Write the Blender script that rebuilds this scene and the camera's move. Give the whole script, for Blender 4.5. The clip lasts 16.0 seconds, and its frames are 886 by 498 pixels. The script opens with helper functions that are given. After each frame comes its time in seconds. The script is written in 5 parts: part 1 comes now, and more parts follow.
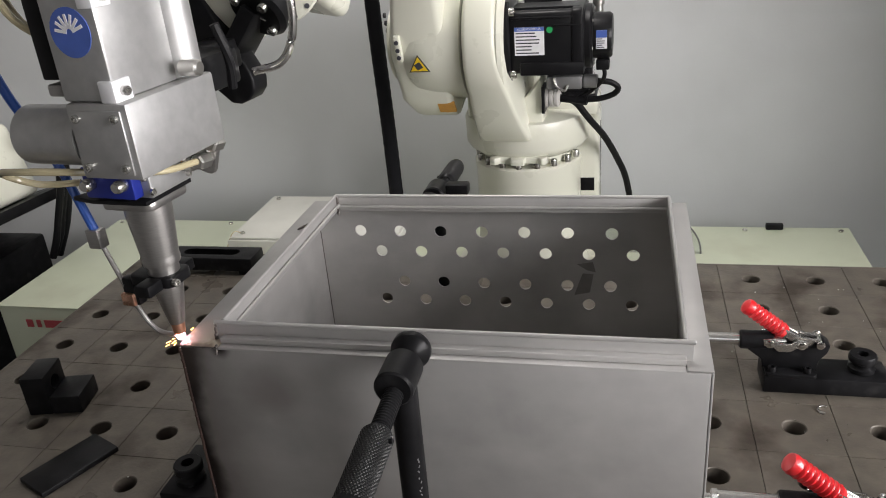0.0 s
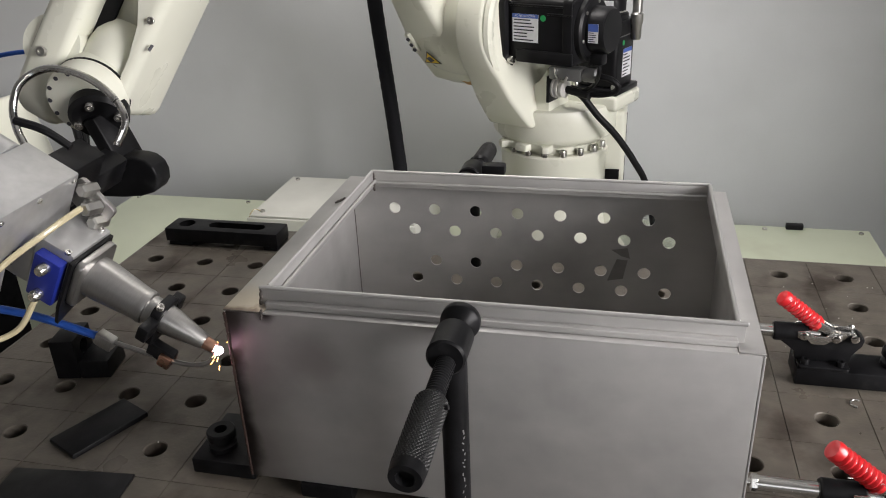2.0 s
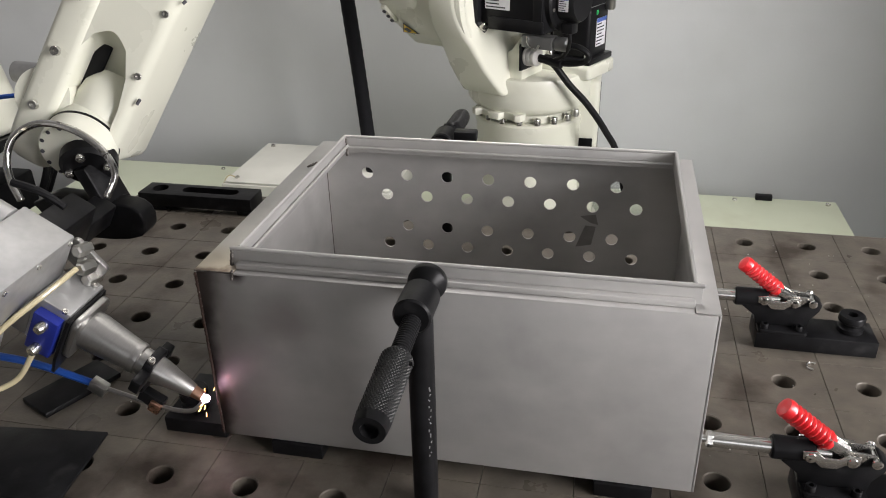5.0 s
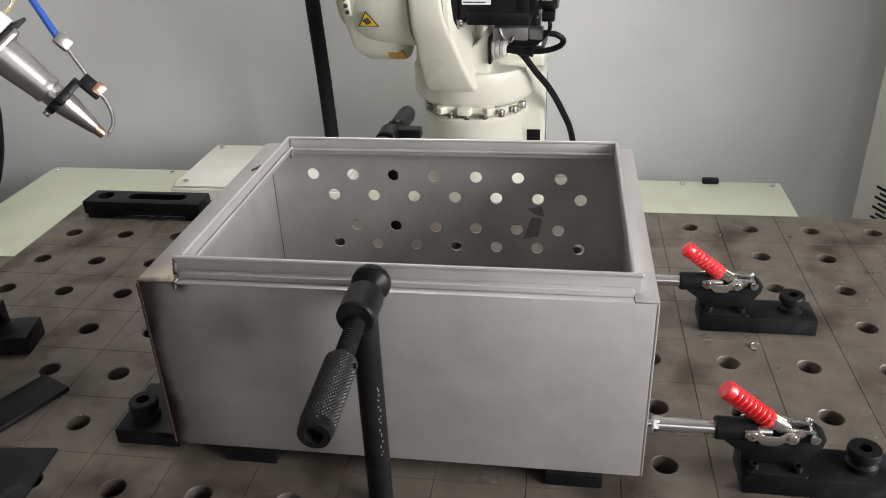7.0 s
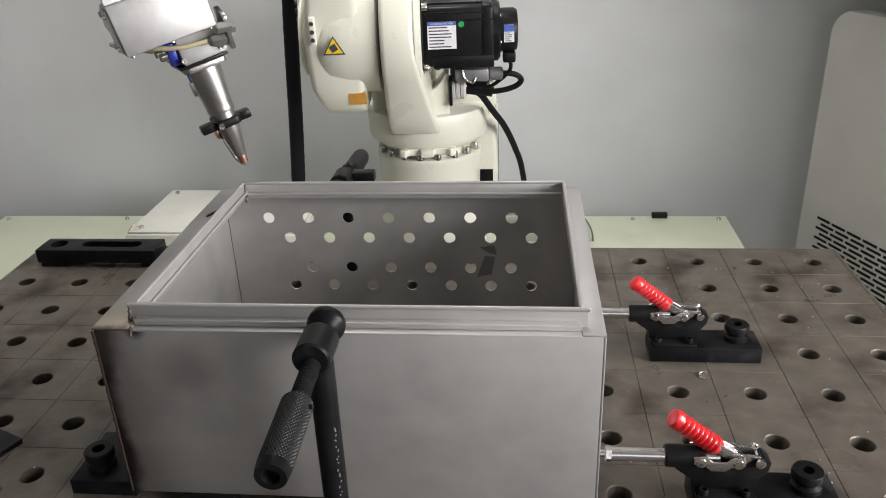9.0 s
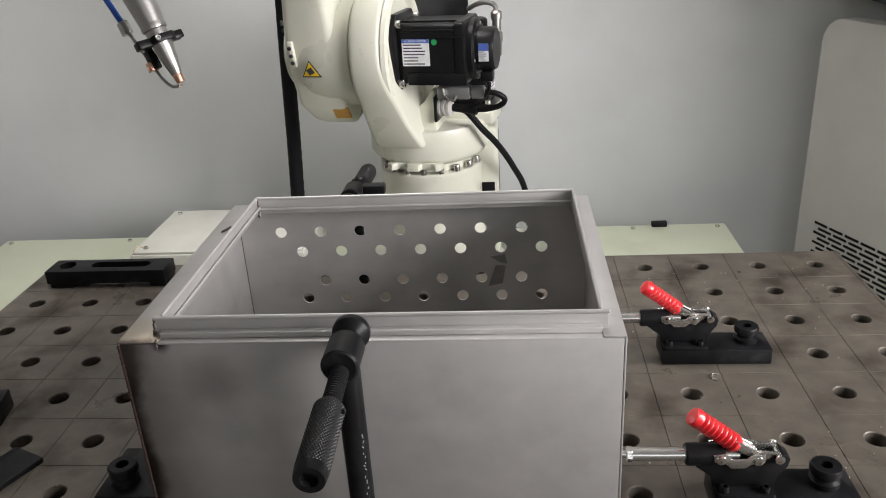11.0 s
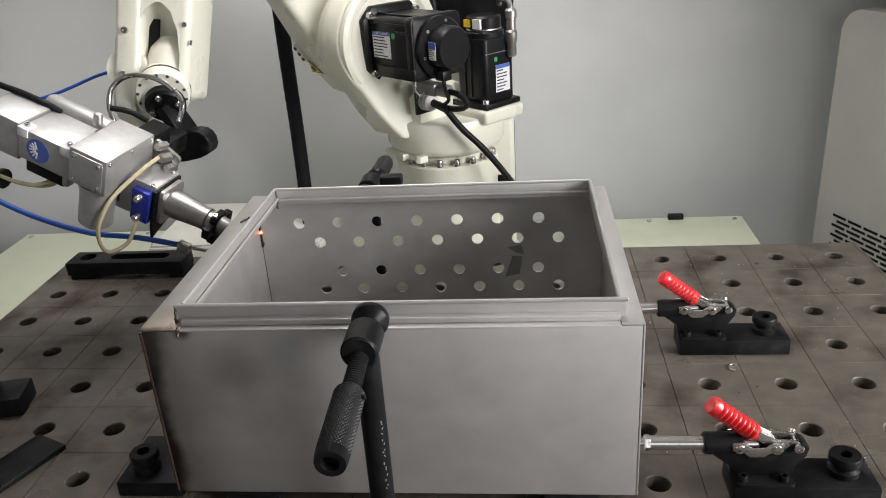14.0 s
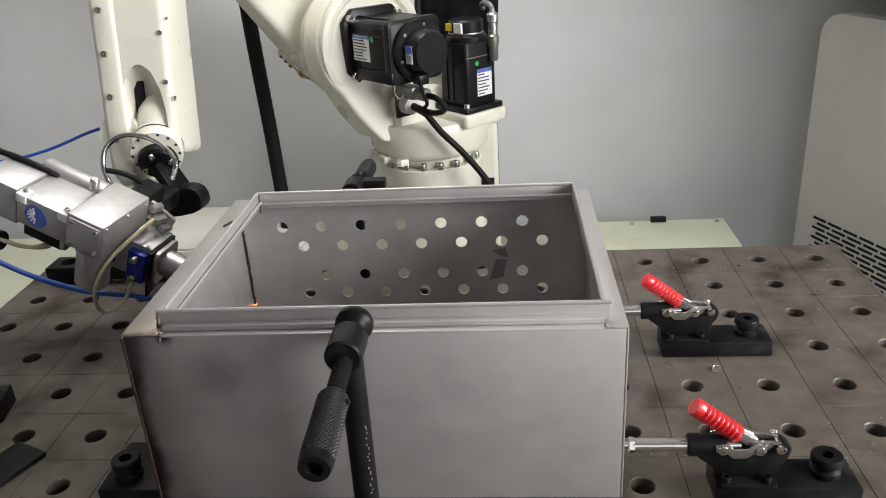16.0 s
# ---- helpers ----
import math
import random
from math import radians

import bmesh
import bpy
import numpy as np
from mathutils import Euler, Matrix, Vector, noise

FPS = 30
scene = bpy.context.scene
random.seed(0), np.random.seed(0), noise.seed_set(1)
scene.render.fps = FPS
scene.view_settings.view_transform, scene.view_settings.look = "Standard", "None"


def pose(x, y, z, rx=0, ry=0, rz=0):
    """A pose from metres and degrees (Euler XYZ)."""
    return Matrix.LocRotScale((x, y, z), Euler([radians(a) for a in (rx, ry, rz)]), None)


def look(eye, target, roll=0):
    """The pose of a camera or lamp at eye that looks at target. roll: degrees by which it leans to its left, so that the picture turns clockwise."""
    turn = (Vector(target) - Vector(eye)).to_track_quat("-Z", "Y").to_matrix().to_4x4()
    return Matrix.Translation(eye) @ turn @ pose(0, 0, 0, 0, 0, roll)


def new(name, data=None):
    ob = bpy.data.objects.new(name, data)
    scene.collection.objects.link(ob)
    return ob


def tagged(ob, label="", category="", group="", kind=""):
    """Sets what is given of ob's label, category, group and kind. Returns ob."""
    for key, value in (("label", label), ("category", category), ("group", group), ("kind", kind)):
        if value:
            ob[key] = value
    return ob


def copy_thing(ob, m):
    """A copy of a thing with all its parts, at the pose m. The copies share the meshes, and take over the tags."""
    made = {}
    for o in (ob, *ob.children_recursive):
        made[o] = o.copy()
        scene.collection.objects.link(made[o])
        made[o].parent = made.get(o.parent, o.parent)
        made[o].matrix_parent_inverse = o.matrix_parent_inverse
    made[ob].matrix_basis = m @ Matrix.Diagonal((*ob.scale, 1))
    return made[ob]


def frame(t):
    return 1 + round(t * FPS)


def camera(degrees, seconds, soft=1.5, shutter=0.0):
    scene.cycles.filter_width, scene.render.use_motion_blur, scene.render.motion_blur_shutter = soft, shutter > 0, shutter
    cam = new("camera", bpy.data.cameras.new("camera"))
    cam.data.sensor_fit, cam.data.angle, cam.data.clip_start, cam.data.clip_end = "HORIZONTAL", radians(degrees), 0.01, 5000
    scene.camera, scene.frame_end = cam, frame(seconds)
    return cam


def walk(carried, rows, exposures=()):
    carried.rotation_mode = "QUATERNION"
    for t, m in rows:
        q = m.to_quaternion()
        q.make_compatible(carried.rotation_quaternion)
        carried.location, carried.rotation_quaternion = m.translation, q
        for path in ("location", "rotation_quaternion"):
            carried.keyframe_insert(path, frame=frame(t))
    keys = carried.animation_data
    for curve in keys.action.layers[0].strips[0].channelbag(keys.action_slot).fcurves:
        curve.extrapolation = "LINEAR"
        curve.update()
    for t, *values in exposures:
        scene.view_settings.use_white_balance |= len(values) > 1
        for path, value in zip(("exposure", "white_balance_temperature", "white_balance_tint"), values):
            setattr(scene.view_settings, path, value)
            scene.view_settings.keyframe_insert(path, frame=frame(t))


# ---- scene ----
cam = camera(58.1, 16.0, 1.0)
PATH = [
    (0, (-0.11, -1.261, 0.638), (-0.549, 0.504, -0.193), -4.8),
    (0.5, (-0.109, -1.267, 0.639), (-0.558, 0.503, -0.175), -4.7),
    (1, (-0.121, -1.269, 0.634), (-0.583, 0.497, -0.182), -4.5),
    (1.5, (-0.147, -1.289, 0.632), (-0.616, 0.474, -0.189), -4.0),
    (2, (-0.159, -1.279, 0.62), (-0.594, 0.482, -0.223), -2.4),
    (2.5, (-0.152, -1.279, 0.621), (-0.569, 0.494, -0.205), -2.0),
    (3, (-0.147, -1.281, 0.621), (-0.56, 0.493, -0.205), -1.6),
    (3.5, (-0.142, -1.283, 0.622), (-0.556, 0.484, -0.218), -1.4),
    (6, (-0.146, -1.298, 0.617), (-0.484, 0.435, -0.323), -0.5),
    (6.5, (-0.141, -1.298, 0.62), (-0.46, 0.437, -0.323), -0.2),
    (7, (-0.125, -1.292, 0.627), (-0.41, 0.455, -0.303), -2.3),
    (7.5, (-0.116, -1.298, 0.636), (-0.356, 0.476, -0.257), -2.5),
    (8, (-0.121, -1.305, 0.634), (-0.341, 0.48, -0.241), -2.1),
    (8.5, (-0.118, -1.304, 0.636), (-0.32, 0.489, -0.225), -1.8),
    (9, (-0.114, -1.31, 0.638), (-0.303, 0.491, -0.209), -2.3),
    (11.5, (-0.145, -1.334, 0.635), (-0.319, 0.49, -0.166), -3.7),
    (12, (-0.143, -1.338, 0.636), (-0.325, 0.489, -0.158), -4.0),
    (12.5, (-0.143, -1.341, 0.636), (-0.323, 0.489, -0.148), -4.0),
    (13, (-0.147, -1.342, 0.632), (-0.347, 0.483, -0.16), -4.1),
    (13.5, (-0.152, -1.34, 0.629), (-0.373, 0.473, -0.187), -4.0),
    (14, (-0.146, -1.337, 0.63), (-0.349, 0.478, -0.185), -3.9),
    (14.5, (-0.149, -1.333, 0.628), (-0.342, 0.481, -0.192), -4.0),
    (15, (-0.148, -1.335, 0.63), (-0.328, 0.483, -0.184), -3.8),
    (15.5, (-0.149, -1.335, 0.629), (-0.317, 0.486, -0.18), -3.6),
    (16, (-0.146, -1.336, 0.63), (-0.309, 0.485, -0.18), -3.6),
]
EXPOSURE = [(0.0, -0.38), (3.6, -0.34), (6.2, -0.14), (9.0, -0.19), (16.0, -0.19)]
walk(cam, [(t, look(eye, target, roll)) for t, eye, target, roll in PATH], EXPOSURE)

# ---- light: area lamps at assumed, unseen windows, and an added overhead fill ----
world = bpy.data.worlds.new("daylight")
scene.world = world
world.use_nodes = True
wn = world.node_tree
sky = wn.nodes.new("ShaderNodeTexSky")
sky.sky_type, sky.sun_disc = "NISHITA", False
sky.sun_elevation, sky.sun_rotation = radians(40), radians(150)
wn.links.new(sky.outputs[0], wn.nodes["Background"].inputs[0])
wn.nodes["Background"].inputs[1].default_value = 0.1


def area_lamp(name, eye, target, w, h, power, colour):
    d = bpy.data.lights.new(name, "AREA")
    d.shape, d.size, d.size_y, d.energy, d.color = "RECTANGLE", w, h, power, colour
    ob = new(name, d)
    ob.matrix_world = look(eye, target)
    return ob


# Fill lamp added behind the camera, at a window that is only assumed.
area_lamp("front_fill_light", (0.95, -4.42, 1.2), (0.1, 0, 0.3), 1.5, 1.5, 12, (1.0, 0.95, 0.925))
# Side lamp at an unseen window, placed where the shading points right.
area_lamp("window_light_side", (1.92, -1.25, 0.85), (-0.3, -0.45, 0.1), 1.6, 1.1, 140, (0.99, 0.95, 0.95))
# Lamp added below the closed ceiling to brighten robot and rear wall.
area_lamp("overhead_fill", (-0.60, 0.22, 2.34), (-0.60, 0.22, 0), 0.9, 0.6, 42, (1.0, 0.95, 0.925))


# ---- materials ----
def material(name, colour, rough=0.5, metal=0.0, colour2=None, scale=30.0, mix=0.5, bump=0.0, bump_scale=200.0, stretch=(1, 1, 1),
             rough_var=0.1, emit=0.0, coat=0.0, spec=0.5, world_space=False, stain=None, stain_scale=4.0, stain_lo=0.5, stain_hi=0.75, alpha=1.0, transmission=0.0):
    m = bpy.data.materials.new(name)
    m.use_nodes = True
    n, ln = m.node_tree.nodes, m.node_tree.links
    b = n["Principled BSDF"]
    b.inputs["Base Color"].default_value = (*colour, 1)
    b.inputs["Metallic"].default_value, b.inputs["Roughness"].default_value = metal, rough
    b.inputs["Specular IOR Level"].default_value = spec
    b.inputs["Coat Weight"].default_value = coat
    b.inputs["Transmission Weight"].default_value = transmission
    if emit:
        b.inputs["Emission Color"].default_value = (*colour, 1)
        b.inputs["Emission Strength"].default_value = emit
        return m
    tc = n.new("ShaderNodeNewGeometry" if world_space else "ShaderNodeTexCoord")
    where = tc.outputs["Position" if world_space else "Object"]
    mp = n.new("ShaderNodeMapping")
    mp.inputs["Scale"].default_value = stretch
    ln.new(where, mp.inputs[0])
    fine = n.new("ShaderNodeTexNoise")
    fine.inputs["Scale"].default_value, fine.inputs["Detail"].default_value = scale, 5
    ln.new(mp.outputs[0], fine.inputs["Vector"])
    ramp = n.new("ShaderNodeMix")
    ramp.data_type = "RGBA"
    ramp.inputs[6].default_value = (*colour, 1)
    ramp.inputs[7].default_value = (*(colour2 or tuple(c * 0.86 for c in colour)), 1)
    remap = n.new("ShaderNodeMapRange")
    remap.inputs[1].default_value, remap.inputs[2].default_value = 0.5 - 0.35 * mix, 0.5 + 0.35 * mix
    ln.new(fine.outputs[0], remap.inputs[0])
    ln.new(remap.outputs[0], ramp.inputs[0])
    out = ramp.outputs[2]
    big = n.new("ShaderNodeTexNoise")
    big.inputs["Scale"].default_value, big.inputs["Detail"].default_value = stain_scale, 6
    ln.new(where, big.inputs["Vector"])
    if stain:
        sm = n.new("ShaderNodeMix")
        sm.data_type = "RGBA"
        sr = n.new("ShaderNodeMapRange")
        sr.inputs[1].default_value, sr.inputs[2].default_value = stain_lo, stain_hi
        ln.new(big.outputs[0], sr.inputs[0])
        ln.new(sr.outputs[0], sm.inputs[0])
        ln.new(out, sm.inputs[6])
        sm.inputs[7].default_value = (*stain, 1)
        out = sm.outputs[2]
    ln.new(out, b.inputs["Base Color"])
    rr = n.new("ShaderNodeMapRange")
    rr.inputs[1].default_value, rr.inputs[2].default_value = 0.3, 0.7
    rr.inputs[3].default_value, rr.inputs[4].default_value = max(0.02, rough - rough_var), min(1, rough + rough_var)
    ln.new(big.outputs[0], rr.inputs[0])
    ln.new(rr.outputs[0], b.inputs["Roughness"])
    if bump:
        bn = n.new("ShaderNodeTexNoise")
        bn.inputs["Scale"].default_value, bn.inputs["Detail"].default_value = bump_scale, 3
        ln.new(mp.outputs[0], bn.inputs["Vector"])
        bp = n.new("ShaderNodeBump")
        bp.inputs["Strength"].default_value, bp.inputs["Distance"].default_value = bump, 0.001
        ln.new(bn.outputs[0], bp.inputs["Height"])
        ln.new(bp.outputs[0], b.inputs["Normal"])
    return m


PLASTER = material("wall_paint", (0.63, 0.645, 0.65), 0.75, colour2=(0.58, 0.595, 0.60), scale=3, bump=0.25, bump_scale=90, stain=(0.55, 0.56, 0.56), stain_lo=0.55, stain_hi=0.8, stain_scale=1.5)
CONCRETE = material("concrete", (0.30, 0.29, 0.28), 0.7, colour2=(0.22, 0.22, 0.21), scale=12, bump=0.3, stain=(0.16, 0.16, 0.155))
CEIL = material("ceiling_paint", (0.45, 0.45, 0.445), 0.85, scale=4)
TABLE = material("table_steel", (0.074, 0.066, 0.056), 0.42, 0.25, spec=0.35, world_space=True, colour2=(0.150, 0.131, 0.107), scale=30, mix=0.9, bump=0.35, bump_scale=210, stain=(0.040, 0.031, 0.024), stain_scale=9, stain_lo=0.52, stain_hi=0.68, rough_var=0.2)
STAINLESS = material("stainless_sheet", (0.52, 0.51, 0.495), 0.42, 0.55, colour2=(0.44, 0.43, 0.42), scale=11, mix=1.0, bump=0.05, bump_scale=420, stretch=(1, 1, 3), stain=(0.30, 0.295, 0.285), stain_scale=6, stain_lo=0.46, stain_hi=0.80, rough_var=0.14)
PERFORATED = STAINLESS


def welded_sheet(name, axis, bands, reach=0.03, scale=22, spots=()):
    """Stainless sheet with the dark smoke and heat tint that runs along a welded edge."""
    m = STAINLESS.copy()
    m.name = name
    n, ln = m.node_tree.nodes, m.node_tree.links
    b = n["Principled BSDF"]
    last = b.inputs["Base Color"].links[0].from_socket
    tc, sep = n.new("ShaderNodeTexCoord"), n.new("ShaderNodeSeparateXYZ")
    ln.new(tc.outputs["Object"], sep.inputs[0])
    cloud = n.new("ShaderNodeTexNoise")
    cloud.inputs["Scale"].default_value, cloud.inputs["Detail"].default_value = scale, 4
    ln.new(tc.outputs["Object"], cloud.inputs["Vector"])
    edge = n.new("ShaderNodeMath")
    edge.operation = "MULTIPLY_ADD"
    ln.new(cloud.outputs[0], edge.inputs[0])
    edge.inputs[1].default_value = reach
    ln.new(sep.outputs[axis], edge.inputs[2])
    for lo, hi, colour in bands:
        r = n.new("ShaderNodeMapRange")
        r.interpolation_type = "SMOOTHSTEP"
        r.inputs[1].default_value, r.inputs[2].default_value = lo + reach / 2, hi + reach / 2
        ln.new(edge.outputs[0], r.inputs[0])
        mix = n.new("ShaderNodeMix")
        mix.data_type = "RGBA"
        ln.new(r.outputs[0], mix.inputs[0])
        ln.new(last, mix.inputs[6])
        mix.inputs[7].default_value = (*colour, 1)
        last = mix.outputs[2]
    for centre, radius, colour in spots:
        dist = n.new("ShaderNodeVectorMath")
        dist.operation = "DISTANCE"
        ln.new(tc.outputs["Object"], dist.inputs[0])
        dist.inputs[1].default_value = centre
        ragged = n.new("ShaderNodeMath")
        ragged.operation = "MULTIPLY_ADD"
        ln.new(cloud.outputs[0], ragged.inputs[0])
        ragged.inputs[1].default_value = radius * 0.8
        ln.new(dist.outputs["Value"], ragged.inputs[2])
        r = n.new("ShaderNodeMapRange")
        r.interpolation_type = "SMOOTHSTEP"
        r.inputs[1].default_value, r.inputs[2].default_value = radius * 1.5, radius * 0.5
        ln.new(ragged.outputs[0], r.inputs[0])
        mix = n.new("ShaderNodeMix")
        mix.data_type = "RGBA"
        ln.new(r.outputs[0], mix.inputs[0])
        ln.new(last, mix.inputs[6])
        mix.inputs[7].default_value = (*colour, 1)
        last = mix.outputs[2]
    ln.new(last, b.inputs["Base Color"])
    return m


WELDED = welded_sheet("stainless_sheet_smoked", 0, ((-0.165, -0.268, (0.22, 0.20, 0.19)), (-0.238, -0.257, (0.020, 0.015, 0.014))), spots=(((-0.262, -0.2, 0.195), 0.040, (0.05, 0.04, 0.036)), ((-0.214, -0.2, 0.212), 0.014, (0.03, 0.022, 0.02)), ((-0.17, -0.2, 0.165), 0.045, (0.33, 0.31, 0.30))))
FLANGE_TINT = welded_sheet("stainless_flange_tinted", 1, ((-0.12, -0.195, (0.46, 0.41, 0.33)), (-0.188, -0.2, (0.16, 0.12, 0.09))), 0.04, 40)
BURNT = material("burnt_oxide", (0.020, 0.013, 0.011), 0.75, 0.0, colour2=(0.05, 0.028, 0.022), scale=180, mix=1.0, spec=0.2)
MARK = material("dark_mark", (0.17, 0.165, 0.155), 0.5, 0.4, colour2=(0.26, 0.25, 0.24), scale=60, mix=1.2)
BEAD = material("weld_bead", (0.16, 0.145, 0.135), 0.45, 0.7, colour2=(0.06, 0.05, 0.045), scale=150, mix=1.0, bump=0.4, bump_scale=600)
BLACK = material("black_oxide_steel", spec=0.14, colour=(0.005, 0.005, 0.0055), rough=0.38, metal=0.05, colour2=(0.011, 0.011, 0.012), scale=40, bump=0.06, bump_scale=300, stain=(0.03, 0.03, 0.03), stain_lo=0.62, stain_hi=0.8, stain_scale=25)
KNURL = material("knurled_black_steel", (0.022, 0.022, 0.022), 0.5, 0.25, scale=60, spec=0.3)
CREAM = material("cream_robot_enamel", (0.70, 0.70, 0.60), 0.32, colour2=(0.67, 0.67, 0.575), scale=5, bump=0.04, bump_scale=60, stain=(0.60, 0.59, 0.48), stain_lo=0.62, stain_hi=0.85, stain_scale=9, coat=0.2)
GREEN = material("pale_green_enamel", (0.56, 0.60, 0.46), 0.42, colour2=(0.53, 0.57, 0.435), scale=7, bump=0.04, stain=(0.47, 0.49, 0.37), stain_lo=0.6, stain_hi=0.8, stain_scale=5)
IVORY = material("ivory_sheet_enamel", (0.62, 0.62, 0.565), 0.45, scale=8, bump=0.04)
GREYSHEET = material("light_grey_sheet", (0.56, 0.545, 0.52), 0.5, scale=6, mix=0.8, bump=0.05)
DARKBLUE = material("navy_sheet", (0.016, 0.018, 0.028), 0.5, scale=10)
ALU = material("bead_blasted_aluminium", (0.50, 0.50, 0.495), 0.46, 0.75, scale=80, mix=0.6, bump=0.04, bump_scale=900)
ALU2 = material("machined_aluminium", (0.44, 0.43, 0.415), 0.36, 0.95, scale=120, mix=0.6, stretch=(1, 1, 8))
ZINC = material("zinc_plate", (0.60, 0.59, 0.56), 0.28, 0.95, scale=60)
CHROME = material("polished_steel", (0.66, 0.65, 0.63), 0.16, 1.0, scale=60)
RED = material("red_pvc_grip", (0.62, 0.016, 0.022), 0.34, colour2=(0.52, 0.012, 0.016), scale=30, coat=0.3)
MOTOR = material("black_motor_enamel", spec=0.2, colour=(0.007, 0.007, 0.008), rough=0.34, colour2=(0.010, 0.010, 0.011), scale=30, bump=0.05, bump_scale=200)
RUBBER = material("black_rubber", spec=0.18, colour=(0.008, 0.008, 0.009), rough=0.5, scale=60, bump=0.15, bump_scale=400)
HOSE = material("black_woven_sleeve", spec=0.15, colour=(0.008, 0.008, 0.010), rough=0.7, scale=200, bump=0.5, bump_scale=900)
BLUE = material("blue_anodised", (0.02, 0.035, 0.30), 0.35, 0.3, scale=30)
BLUETUBE = material("blue_tube", (0.02, 0.09, 0.42), 0.35, scale=30)
AMBER = material("amber_polyurethane_tube", (0.50, 0.44, 0.28), 0.18, scale=30, coat=0.3)
COPPER = material("copper_tube", (0.72, 0.42, 0.30), 0.3, 1.0, scale=60)
WHITE = material("white_label", (0.80, 0.80, 0.82), 0.5, scale=60)
LABELBLUE = material("label_blue", (0.07, 0.13, 0.45), 0.5, scale=60)
INK = material("label_ink", (0.05, 0.05, 0.06), 0.6, scale=60)
YELLOW = material("warning_yellow", (0.80, 0.55, 0.02), 0.5, scale=60)
ORANGE = material("amber_plate", (0.60, 0.30, 0.05), 0.5, scale=60)
GREENDOT = material("green_sticker", (0.02, 0.35, 0.10), 0.5, scale=60)
REDINK = material("red_print", (0.45, 0.06, 0.07), 0.5, scale=60)
GREYPLASTIC = material("grey_connector", (0.22, 0.22, 0.22), 0.4, 0.4, scale=50)
GLOW = material("weld_plasma", (1.0, 0.62, 0.85), emit=60)
REDHOT = material("red_hot_steel", (1.0, 0.12, 0.05), emit=9)
EMBER = material("hot_spatter", (1.0, 0.45, 0.12), emit=14)
CLEAR = material("clear_acrylic", (0.85, 0.87, 0.87), 0.1, scale=20, transmission=0.95)


# ---- mesh helpers ----
def link(name, bm, mat, parent=None, label="", angle=35):
    me = bpy.data.meshes.new(name)
    bmesh.ops.recalc_face_normals(bm, faces=bm.faces[:])
    bm.to_mesh(me)
    bm.free()
    for p in me.polygons:
        p.use_smooth = True
    me.set_sharp_from_angle(angle=radians(angle))
    me.materials.append(mat)
    ob = new(name, me)
    ob.parent = parent
    if label:
        ob["label"] = label
    return ob


def part(name, bm, mat, parent, label=""):
    return link(name, bm, mat, parent, label)


def thing(name, m, label, category, group=""):
    ob = new(name)
    ob.empty_display_size = 0.02
    ob.matrix_basis = m
    return tagged(ob, label, category, group)


def merge(bm, other):
    me = bpy.data.meshes.new("tmp")
    other.to_mesh(me)
    other.free()
    bm.from_mesh(me)
    bpy.data.meshes.remove(me)
    return bm


def box(lo, hi, bevel=0.0, bm=None, seg=2, m=None):
    b = bmesh.new()
    bmesh.ops.create_cube(b, size=1)
    for v in b.verts:
        v.co = Vector([(lo[i] + hi[i]) / 2 + v.co[i] * (hi[i] - lo[i]) for i in range(3)])
    if bevel:
        bmesh.ops.bevel(b, geom=b.edges[:], offset=bevel, segments=seg, affect="EDGES", profile=0.5)
    if m is not None:
        b.transform(m)
    return merge(bm, b) if bm else b


def frame_along(p0, p1):
    p0, p1 = Vector(p0), Vector(p1)
    return Matrix.Translation(p0) @ (p1 - p0).to_track_quat("Z", "Y").to_matrix().to_4x4(), (p1 - p0).length


def lathe(profile, m=None, seg=32, bm=None):
    """profile: (radius, height) pairs from bottom to top, closed at the ends."""
    b = bmesh.new()
    rings = []
    for r, z in profile:
        if r < 1e-6:
            rings.append([b.verts.new((0, 0, z))])
        else:
            rings.append([b.verts.new((r * math.cos(2 * math.pi * k / seg), r * math.sin(2 * math.pi * k / seg), z)) for k in range(seg)])
    for a, c in zip(rings, rings[1:]):
        if len(a) == 1 and len(c) == 1:
            continue
        for k in range(seg):
            j = (k + 1) % seg
            if len(a) == 1:
                b.faces.new((a[0], c[k], c[j]))
            elif len(c) == 1:
                b.faces.new((a[k], c[0], a[j]))
            else:
                b.faces.new((a[k], a[j], c[j], c[k]))
    for ring in (rings[0], rings[-1]):
        if len(ring) > 1:
            b.faces.new(ring)
    if m is not None:
        b.transform(m)
    return merge(bm, b) if bm else b


def rod(p0, p1, r0, r1=None, bevel=0.0, seg=24, bm=None):
    m, length = frame_along(p0, p1)
    r1 = r0 if r1 is None else r1
    prof = [(r0, 0), (r1, length)]
    if bevel:
        prof = [(r0 - bevel, 0), (r0, bevel), (r1, length - bevel), (r1 - bevel, length)]
    return lathe(prof, m, seg, bm)


def spline(points, n=8):
    p = [Vector(q) for q in points]
    p = [p[0] * 2 - p[1]] + p + [p[-1] * 2 - p[-2]]
    out = []
    for i in range(1, len(p) - 2):
        for k in range(n):
            t = k / n
            a, b, c, d = p[i - 1], p[i], p[i + 1], p[i + 2]
            out.append(0.5 * ((2 * b) + (c - a) * t + (2 * a - 5 * b + 4 * c - d) * t * t + (3 * b - a - 3 * c + d) * t ** 3))
    return out + [p[-2]]


